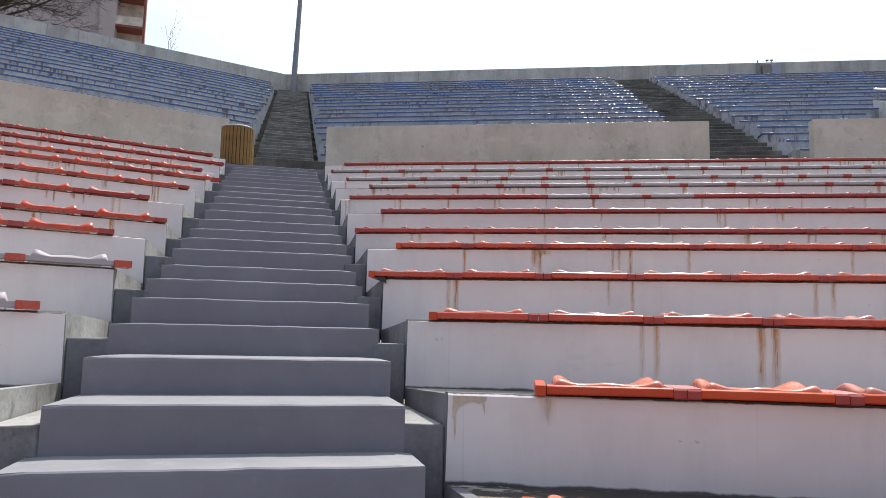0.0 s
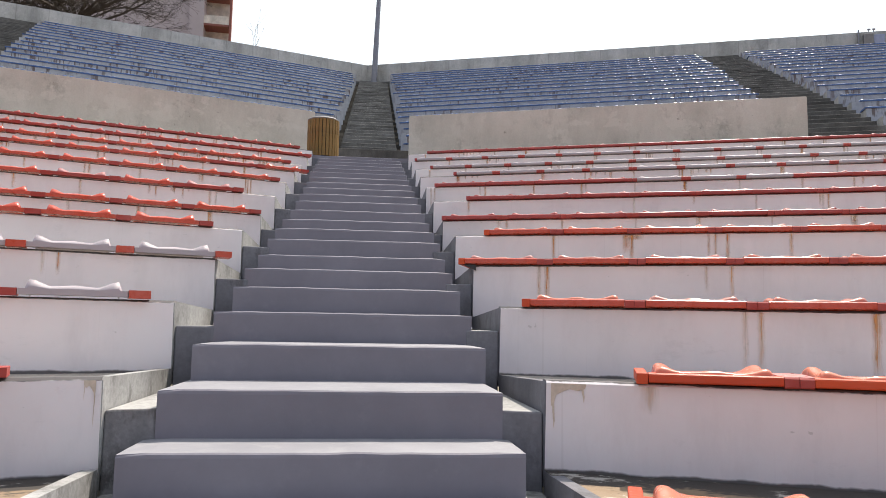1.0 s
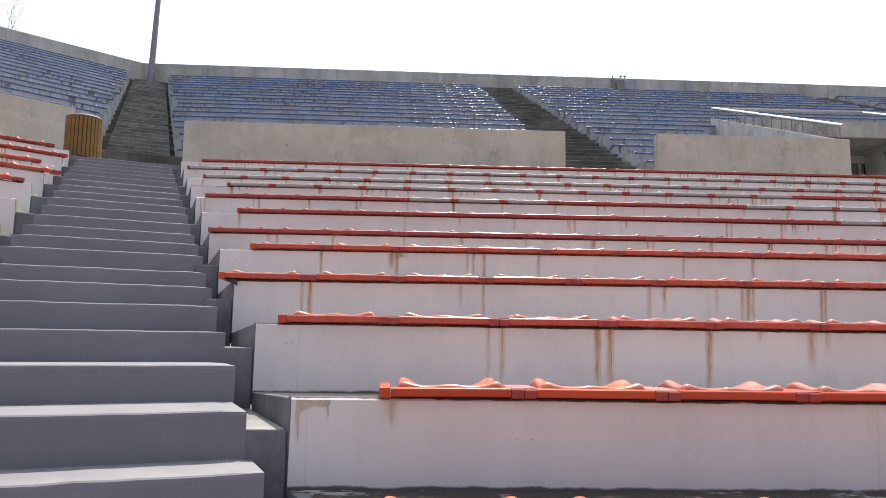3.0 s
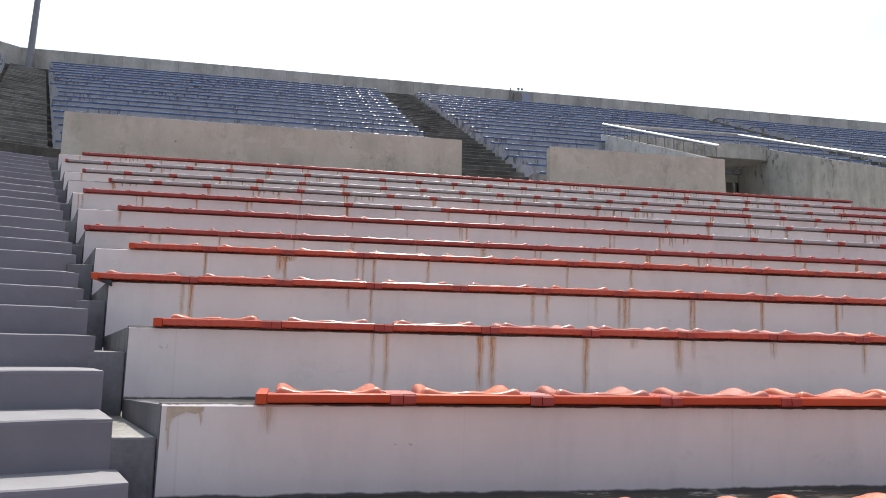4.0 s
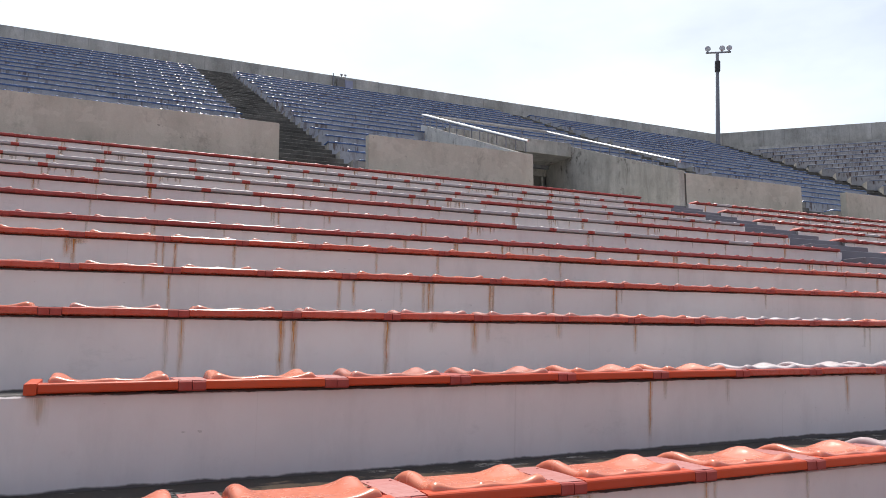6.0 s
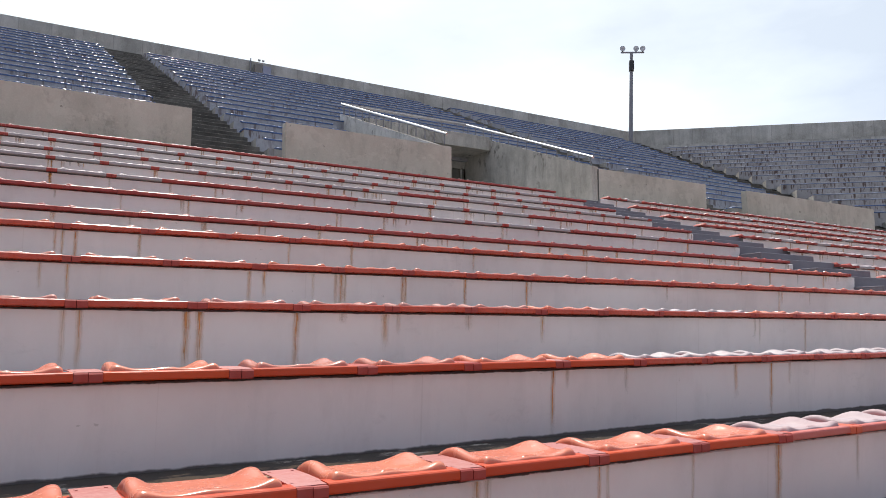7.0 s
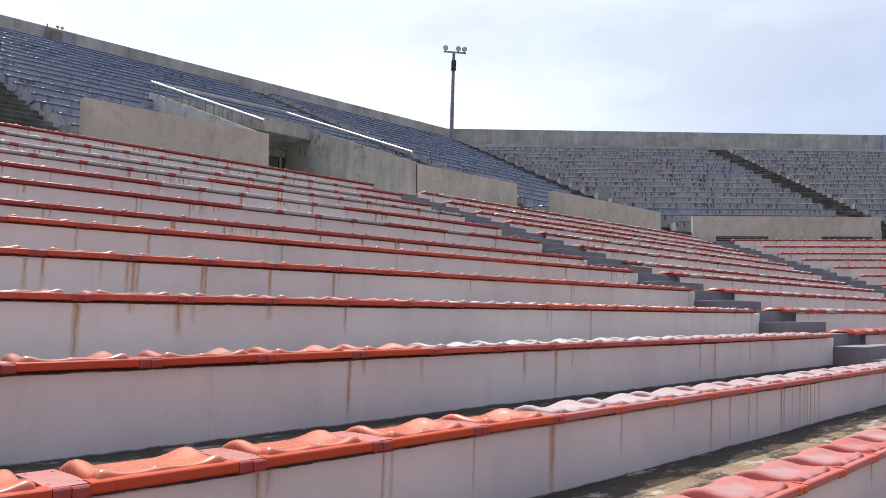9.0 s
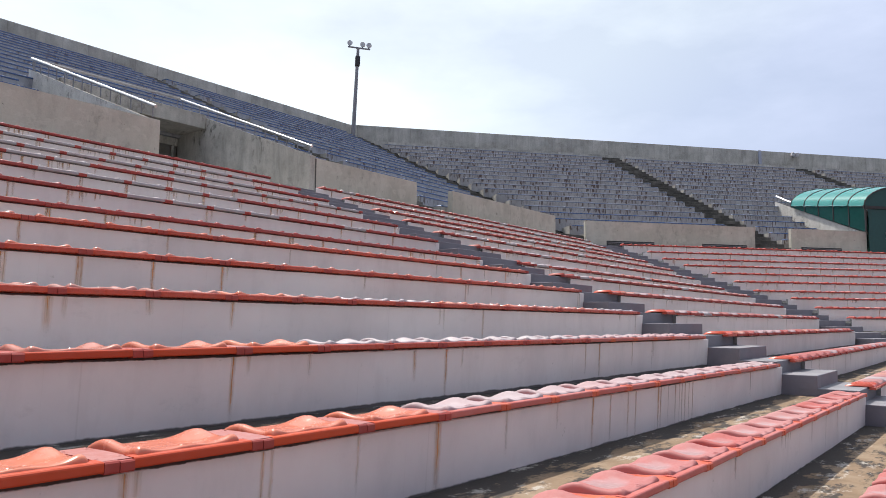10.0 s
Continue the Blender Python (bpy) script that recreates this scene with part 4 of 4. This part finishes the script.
for s, angle in ((0, TURN[1] / 2), (-1, 16.8)):
    k = 1 / math.cos(radians(angle))
    st = thing("upper_staircase", "grey weathered bare concrete staircase at a corner of the upper tier", "staircase", UP_CORNER[s], kind="structure")
    data = mesh_of("step", box(-0.71, 0.71, 0, UP_D / 2 * k + 0.25, -0.75, 0, 0.012), CORNER_STEP if s == 0 else GUTTER)
    for n in range(-1, 2 * UP_N + 1):
        part("step", data, None, st, m=pose(0, (UP_V + (0.15 if s == 0 else -0.1) + UP_D / 2 * n) * k, UP_Z - 0.3 + UP_H / 2 * n))
    bm = bmesh.new()
    v0, v1 = (UP_V - 0.1) * k, (UP_V + UP_D * UP_N) * k
    prism(bm, [(v0, 3.3), (v0, UP_Z - 0.55), (v1, UP_Z - 0.52 + UP_H * UP_N), (v1, 3.3)], -1.2 if s == 0 else -1.9, 1.2 if s == 0 else 1.9)
    part("plinth", box(-0.95, 0.95, (UP_V - 0.35) * k - 0.12, (UP_V + 0.1) * k, 3.3, 4.12, 0.01), GUTTER, st)
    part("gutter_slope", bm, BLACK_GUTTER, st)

# outer wall
for s in SIDES:
    v = OUT_V[s]
    e_l, e_r = up_edges(s, v, 0.0)
    if s == -1:
        e_l = -27.04
    bm = bmesh.new()
    add_box(bm, e_l - 0.1, e_r + (0.6 if s == 0 else 0.1), v, v + 0.3, 9.0, OUT_Z)
    thing("outer_wall", "tall weathered grey concrete rim wall of the stadium", "wall", side(s), kind="structure", data=mesh_of("outer_wall", bm, OUTER))
    bm = bmesh.new()
    add_box(bm, e_l, e_r, up_v(UP_N) - 0.1 - (0.9 if s == -1 else 0), v + 0.1, 8.0, up_z(UP_N) - 0.5)
    thing("upper_walkway", "bare concrete walkway behind the top row", "walkway", side(s), kind="structure", data=mesh_of("upper_walkway", bm, OUTER if s == -1 else AISLE))

# ---- passages through the upper tier ----
GREEN = Mat("green_roof_sheet", 0.25, 0, 0.5)
GREEN.b.inputs["Transmission Weight"].default_value = 0.35
GREEN = GREEN.color((0.04, 0.36, 0.34)).m
GREEN_GLASS = simple("dark_green_glass", (0.012, 0.07, 0.065), 0.08)
WHITEWASH = concrete("whitewashed_concrete", (0.48, 0.47, 0.45), (0.62, 0.61, 0.58), (0.72, 0.71, 0.68), 0.85, 0.3, black=0.5)
SLOPE_Z0, SLOPE_Z1, SLOPE_V1 = 4.86, 7.38, 18.75


def passage(s, canopy):
    m = side(s)
    lab = "weathered concrete passage through the upper tier with sloping side walls"
    ob = thing("passage", lab, "passage", m, kind="structure")
    v0 = WALL_V + 0.224
    for u0, u1 in ((TRENCH_L - 0.15, TRENCH_L), (TRENCH_R, TRENCH_R + 0.22)):
        bm = bmesh.new()
        vw = v0 if u0 < 0 else WALL_V + 0.003
        # top face darkened by its colour, so no sunlit line runs along it
        for f in prism(bm, [(vw, 3.0), (vw, SLOPE_Z0), (SLOPE_V1, SLOPE_Z1), (SLOPE_V1, 3.0)], u0, u1):
            f.normal_update()
            f.material_index = 1 if f.normal.z > 0.7 else 0
        part("side_wall", bm, [WHITEWASH if canopy or u0 < 0 else PASSAGE, CORNER_STEP], ob)
    bm = bmesh.new()
    prism(bm, [(v0, 3.3), (v0, UP_Z - 0.45), (18.3, UP_Z - 0.45 + UP_H * 5.9), (18.3, 3.3)], TRENCH_L - 0.85, TRENCH_L - 0.23)
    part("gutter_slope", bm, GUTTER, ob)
    part("joint_cover", box(TRENCH_R + 0.205, TRENCH_R + 0.245, WALL_V - 0.010, WALL_V - 0.002, 3.4, WALL_Z - 0.03), GUTTER, ob)
    part("lintel", box(TRENCH_L, TRENCH_R, 17.05, 18.7, 6.38, 6.86, 0.015), PASSAGE, ob)
    back = 18.62
    part("floor_slab", box(TRENCH_L, TRENCH_R, WALL_V, 23.0, 3.2, 3.5), BARE, ob)
    part("back_wall", box(TRENCH_L, 0.75, back, back + 0.2, 3.5, 6.38), PASSAGE, ob)
    part("door_head", box(0.75, TRENCH_R, back, back + 0.2, 6.02, 6.38), PASSAGE, ob)
    part("room_ceiling", box(TRENCH_L, TRENCH_R, back + 0.2, 23.0, 6.1, 6.3), PASSAGE, ob)
    part("room_back", box(TRENCH_L, TRENCH_R, 22.0, 22.2, 3.5, 6.1), PASSAGE, ob)
    part("room_side", box(TRENCH_R, TRENCH_R + 0.2, back, 22.2, 3.5, 6.3), PASSAGE, ob)
    part("door_post", box(1.90, 1.95, back - 0.02, back + 0.06, 3.5, 6.015), WHITEWASH, ob)
    part("door_leaf", box(1.955, 2.09, back + 0.06, back + 0.11, 3.5, 6.015), DOOR, ob)
    part("door_leaf", box(0.78, 1.88, back + 0.06, back + 0.11, 3.5, 6.015), DOOR, ob)
    slope = (SLOPE_Z1 - SLOPE_Z0) / (SLOPE_V1 - WALL_V)
    for u in (TRENCH_L - 0.11, TRENCH_R + 0.11):
        rail = thing("handrail", "bright galvanised steel tube handrail on short posts", "handrail", m, "handrails of the passages")
        lo, hi = (17.4, 18.7) if canopy else (12.05, 18.7)
        z = lambda v: SLOPE_Z0 + slope * (v - WALL_V)
        bm = bmesh.new()
        tube(bm, (u, lo, z(lo) + 0.26), (u, hi, z(hi) + 0.34), 0.04, 12)
        part("rail", bm, STEEL, rail)
        n = 4 if canopy else 14
        for j in range(n):
            v = lo + 0.12 + (hi - lo - 0.25) * j / (n - 1)
            bm = bmesh.new()
            tube(bm, (u, v, z(v) - 0.03), (u, v, z(v) + 0.26 + 0.08 * (v - lo) / (hi - lo)), 0.016, 6)
            part("post", bm, POLE, rail)
    if not canopy:
        rail = thing("handrail", "thin grey steel rail across the top of the passage", "handrail", m, "handrails of the passages")
        bm = bmesh.new()
        tube(bm, (TRENCH_L - 0.1, 18.72, 7.70), (TRENCH_R + 0.1, 18.72, 7.72), 0.042, 10)
        part("rail", bm, DULL_STEEL, rail)
        for j in range(6):
            u = TRENCH_L + (TRENCH_R - TRENCH_L) * j / 5
            bm = bmesh.new()
            tube(bm, (u, 18.72, 6.85), (u, 18.72, 7.70), 0.016, 6)
            part("post", bm, POLE, rail)
        return
    # arched roof over the passage
    roof = thing("canopy", "turquoise green arched translucent canopy over the passage entrance", "canopy", m)
    cu, r, zc = (TRENCH_L + TRENCH_R) / 2, (TRENCH_R - TRENCH_L) / 2 + 0.3, 6.1
    panes, vf, vb, seg, rise = 5, 11.75, 17.2, 14, 1.1
    lift = lambda v: 0.149 * (v - vf)             # the roof climbs towards the back
    arc = [(cu - r * math.cos(math.pi * i / seg), zc + rise * math.sin(math.pi * i / seg)) for i in range(seg + 1)]
    for j in range(panes):
        a, b = vf + (vb - vf) * j / panes + 0.03, vf + (vb - vf) * (j + 1) / panes - 0.03
        bm = bmesh.new()
        rows = [[bm.verts.new((u, v, z + lift(v))) for u, z in arc] for v in (a, b)]
        low = [[bm.verts.new((u, v, z + lift(v) - 0.03)) for u, z in arc] for v in (a, b)]
        for i in range(seg):
            bm.faces.new((rows[0][i], rows[0][i + 1], rows[1][i + 1], rows[1][i])).smooth = True
            bm.faces.new((low[0][i + 1], low[0][i], low[1][i], low[1][i + 1])).smooth = True
        part("roof_sheet", bm, GREEN, roof)
    for j in range(panes + 1):
        v = vf + (vb - vf) * j / panes
        bm = bmesh.new()
        for i in range(seg):
            (u0, z0), (u1, z1) = arc[i], arc[i + 1]
            tube(bm, (u0, v, z0 + lift(v)), (u1, v, z1 + lift(v)), 0.035, 6)
        part("rib", bm, DARK, roof)
        for u in (arc[0][0] + 0.05, arc[-1][0] - 0.05):
            eave = zc + lift(v)
            low_z = min(eave - 0.02, SLOPE_Z0 + slope * (v - WALL_V))
            if low_z < eave - 0.1:
                part("post", box(u - 0.03, u + 0.03, v - 0.035, v + 0.035, low_z, eave), DARK, roof)
    for u in (arc[0][0] + 0.05, arc[-1][0] - 0.05):
        for j in range(panes):
            a, b = vf + (vb - vf) * j / panes + 0.04, vf + (vb - vf) * (j + 1) / panes - 0.04
            za, zb = (min(zc + lift(v) - 0.05, SLOPE_Z0 + slope * (v - WALL_V)) for v in (a, b))
            if za < zc + lift(a) - 0.12:
                bm = bmesh.new()
                prism(bm, [(a, za), (a, zc + lift(a) - 0.02), (b, zc + lift(b) - 0.02), (b, zb)], u - 0.01, u + 0.01)
                part("side_pane", bm, GREEN_GLASS, roof)
    part("fascia", box(arc[0][0], arc[-1][0], vf + 0.02, vf + 0.1, zc - 0.14, zc), DARK, roof)
    for j in range(4):
        w = (TRENCH_R - TRENCH_L) / 4
        leaf = part("door_leaf", box(TRENCH_L + w * j + 0.02, TRENCH_L + w * (j + 1) - 0.02, vf + 0.1, vf + 0.15, 3.5, zc - 0.14), GREEN_GLASS, roof)
        part("pull_handle", box(TRENCH_L + w * (j + 0.85), TRENCH_L + w * (j + 0.85) + 0.03, vf + 0.05, vf + 0.1, 4.4, 4.8), STEEL, leaf)
    bm = bmesh.new()
    bm.faces.new([bm.verts.new((u, vf + 0.06, z)) for u, z in arc])
    part("gable_pane", bm, GREEN_GLASS, roof)


PASSAGE = concrete("stained_passage_wall", (0.34, 0.325, 0.295), (0.50, 0.482, 0.44), (0.60, 0.58, 0.54), 0.9, 0.5, black=0.75)
for s in SIDES:
    passage(s, s == -1)

# vent slots in the parapets of the side to the right
for u0, u1 in ((-16.7, -14.3), (-11.8, -9.4), (-6.4, -4.1)):
    vent = thing("vent_grille", "dark horizontal louvre vent low in the parapet wall", "vent", side(-1), "vents in the parapet")
    part("frame", box(u0, u1, WALL_V - 0.03, WALL_V - 0.004, 3.56, 3.92, 0.005), DARK, vent)
    for j in range(4):
        part("slat", box(u0 + 0.04, u1 - 0.04, WALL_V - 0.05, WALL_V - 0.03, 3.60 + 0.08 * j, 3.625 + 0.08 * j), POLE, vent)


# ---- lamp poles at the corners ----
def lamp_pole(m, lean, facing):
    ob = thing("floodlight_pole", "tall grey steel pole with three small round floodlights on a crossbar", "light pole", m @ pose(0, 0, 0, 0, lean, 0) @ pose(0, 0, 0, 0, 0, facing), "floodlight poles")
    top = 6.60
    bm = bmesh.new()
    tube(bm, (0, 0, 0), (0, 0, top), 0.15, 14, 0.10)
    part("shaft", bm, POLE, ob)
    part("base_plate", box(-0.25, 0.25, -0.25, 0.25, 0, 0.05, 0.01), POLE, ob)
    part("junction_box", box(-0.16, 0.16, -0.22, 0.10, top - 1.35, top - 0.65, 0.02), DARK, ob)
    part("crossbar", box(-0.72, 0.85, -0.05, 0.05, top - 0.05, top + 0.04, 0.01), POLE, ob)
    for x in (-0.60, 0.30, 0.74):
        lamp = part("floodlight", box(x - 0.05, x + 0.05, -0.05, 0.05, top + 0.04, top + 0.12), POLE, ob)
        bm = bmesh.new()
        tube(bm, (x, 0.08, top + 0.27), (x, -0.08, top + 0.25), 0.11, 16, 0.185)
        part("reflector", bm, POLE, lamp)
        bm = bmesh.new()
        tube(bm, (x, -0.081, top + 0.25), (x, -0.10, top + 0.248), 0.175, 16, 0.165)
        part("lens", bm, LENS, lamp)
    return ob


LENS = simple("lamp_glass", (0.55, 0.56, 0.58), 0.15)
for s, angle, lean, facing in ((0, TURN[1] / 2, 1.9, 10), (-1, -16.8, 3.0, -38)):
    lamp_pole(UP_CORNER[s] @ pose(0.02 if s == 0 else 0, 31.5 / math.cos(radians(angle)), up_z(UP_N) - 0.5, 0, 0, -angle), lean, facing)

# switch box on the rim wall
GREYBOX = simple("weathered_grey_box", (0.2, 0.185, 0.17), 0.6)
BOX_DOOR = simple("faded_blue_grey_door", (0.30, 0.32, 0.42), 0.5)
sw = thing("switch_box", "grey metal switch box with small spotlights on the rim wall", "electrical box", pose(11.6, OUT_V[0] - 0.02, 12.98))
part("cabinet", box(-0.28, 0.12, -0.2, 0.0, 0, 0.5, 0.012), GREYBOX, sw)
part("cabinet_door", box(0.14, 0.58, -0.14, 0.0, 0.05, 0.46, 0.012), BOX_DOOR, sw)
bm = bmesh.new()
tube(bm, (-0.45, -0.05, -0.3), (-0.45, -0.05, 0.75), 0.03, 8)
part("conduit", bm, POLE, sw)
for x in (0.02, 0.22):
    bm = bmesh.new()
    tube(bm, (x, 0.1, 0.5), (x, 0.1, 0.76), 0.02, 8)
    tube(bm, (x - 0.06, 0.1, 0.80), (x + 0.06, 0.06, 0.78), 0.045, 10)
    part("spotlight", bm, POLE, sw)

# ---- litter bin at the head of the stair ----
litter = thing("litter_bin", "round brown wooden slat litter bin with a grey metal lid", "litter bin", pose(-5.15, 10.2, row_z(10) - KERB))
bm = bmesh.new()
tube(bm, (0, 0, 0.02), (0, 0, 0.76), 0.28, 28)
part("liner", bm, DARK, litter)
slat = mesh_of("slat", box(-0.029, 0.029, -0.012, 0.012, 0.0, 0.75, 0.004), WOOD)
for j in range(28):
    t = 360 / 28 * j
    part("slat", slat, None, litter, m=pose(0.30 * math.sin(radians(t)), -0.30 * math.cos(radians(t)), 0.02, 0, 0, t))
bm = bmesh.new()
prof = [(0.314, 0.76), (0.314, 0.78), (0.27, 0.81), (0.15, 0.83)]
for (r0, z0), (r1, z1) in zip(prof, prof[1:]):
    tube(bm, (0, 0, z0), (0, 0, z1), r0, 28, r1)
part("lid", bm, simple("dull_lid_metal", (0.17, 0.165, 0.16), 0.65, 0.2), litter)

# ---- beyond the rim ----
PLASTER = simple("pinkish_plaster", (0.45, 0.385, 0.39), 0.85, 0, 0.06, 0.6)
BRICKRED = simple("red_brown_trim", (0.24, 0.085, 0.066), 0.8)
CREAM = simple("peeling_cream_wall", (0.62, 0.55, 0.48), 0.85, 0, 0.3, 1.1)
flats = thing("apartment_building", "pinkish white apartment block with red-brown corner and recessed balconies", "building", pose(-40.0, 66.9, GROUND_Z, 0, 0, 24))
part("wall", box(-30, -4.4, 0, 14, 0, 44), PLASTER, flats)
part("stair_tower", box(-4.4, -2.9, -0.5, 2.8, 0, 44), PLASTER, flats)
part("corner_pier", box(-0.25, -0.02, -0.4, 0.3, 0, 44), BRICKRED, flats)
part("recess_wall", box(-2.9, -0.25, 1.6, 2.6, 0, 44), CREAM, flats)
for j in range(13):
    z = 3.35 * j + 1.2
    bal = part("balcony", box(-2.9, -0.25, -0.3, 1.6, z, z + 0.22), BRICKRED, flats)
    part("balcony_front", box(-2.9, -0.25, -0.3, -0.15, z + 0.22, z + 1.15), BRICKRED if j % 2 else CREAM, bal)

BARK = simple("dark_bark", (0.055, 0.042, 0.035), 0.9, 0, 0.3, 9)


def bare_tree(x, y, fork, reach, seed, label, limbs=6, levels=5, r0=0.2, up=0.25):
    """Leafless tree: a trunk to the fork, then limbs that split into ever finer twigs."""
    rr = random.Random(seed)
    ob = thing("tree", label, "tree", pose(x, y, GROUND_Z), "bare trees")
    trunk, lines = bmesh.new(), []
    tube(trunk, (0, 0, 0), (0.1, 0, fork - GROUND_Z), r0, 9, r0 * 0.7)
    part("trunk", trunk, BARK, ob)

    def grow(p, d, length, r, level):
        n = 4 if level < 2 else 3
        for i in range(n):
            d = (d + Vector((rr.uniform(-1, 1), rr.uniform(-1, 1), rr.uniform(-0.8, 0.9))) * 0.22).normalized()
            q = p + d * length / n
            lines.append((p, q, r, r * 0.82))
            p, r = q, r * 0.82
            if level < levels:
                for _ in range(1 if level < 1 else rr.choice((1, 2, 2))):
                    nd = (d + Vector((rr.uniform(-1, 1), rr.uniform(-1, 1), rr.uniform(-0.6, 0.8))) * 0.85).normalized()
                    grow(p, nd, length * rr.uniform(0.42, 0.62), r * 0.6, level + 1)

    for i in range(limbs):
        t = 2 * math.pi * (i + rr.random()) / limbs
        grow(Vector((0.1, 0, fork - GROUND_Z - 0.3 * rr.random())), Vector((math.cos(t), math.sin(t), up + rr.random() * 0.7)).normalized(), reach * rr.uniform(0.8, 1.1), r0 * 0.5, 0)
    verts, faces = [], []
    for p, q, ra, rb in lines:
        d = (q - p).normalized()
        a = d.orthogonal().normalized()
        b = d.cross(a)
        base = len(verts)
        for c, r in ((p, max(ra, 0.008)), (q, max(rb, 0.008))):
            for j in range(3):
                t = 2 * math.pi * j / 3
                verts.append(c + (a * math.cos(t) + b * math.sin(t)) * r)
        for j in range(3):
            k = (j + 1) % 3
            faces.append((base + j, base + k, base + 3 + k, base + 3 + j))
    me = bpy.data.meshes.new("crown")
    me.from_pydata([tuple(v) for v in verts], [], faces)
    me.materials.append(BARK)
    part("crown", me, None, ob)
    return ob


bare_tree(-33.0, 35.5, 19.3, 5.6, 3, "leafless grey-brown tree with dense fine twigs behind the wall", 18, 4, 0.24)
bare_tree(-39.5, 33.0, 19.0, 5.0, 8, "leafless grey-brown tree with tangled twigs behind the wall", 10, 4, 0.24)
bare_tree(-27.4, 48.5, 21.3, 2.6, 15, "thin leafless sapling behind the wall", 3, 1, 0.035, 7.0)
bare_tree(-36.3, 34.3, 18.6, 4.6, 27, "leafless dark tree with crowded twigs behind the wall", 17, 4, 0.2)

# small fittings on the rim wall of the side to the right
CONDUIT = simple("pale_blue_pipe_paint", (0.34, 0.37, 0.46), 0.5)
pipe = thing("cable_duct", "pale blue painted cable duct on the rim wall", "cable duct", side(-1) @ pose(5.0, OUT_V[-1], 0))
part("duct", box(-0.12, 0.12, -0.09, -0.003, 11.9, OUT_Z + 0.02, 0.01), CONDUIT, pipe)
spot = thing("rim_floodlight", "small grey twin floodlight fixed on the rim wall", "floodlight", side(-1) @ pose(7.98, OUT_V[-1] - 0.02, OUT_Z - 0.42))
part("bracket", box(-0.05, 0.05, -0.12, 0.0, 0.0, 0.45, 0.01), POLE, spot)
for x, tilt in ((-0.16, 12), (0.2, -12)):
    part("lamp_head", box(-0.13, 0.13, -0.3, -0.1, -0.1, 0.2, 0.03), simple("pale_lamp_housing", (0.5, 0.5, 0.52), 0.5), spot, m=pose(x, 0, 0.22, 10, tilt, 0))
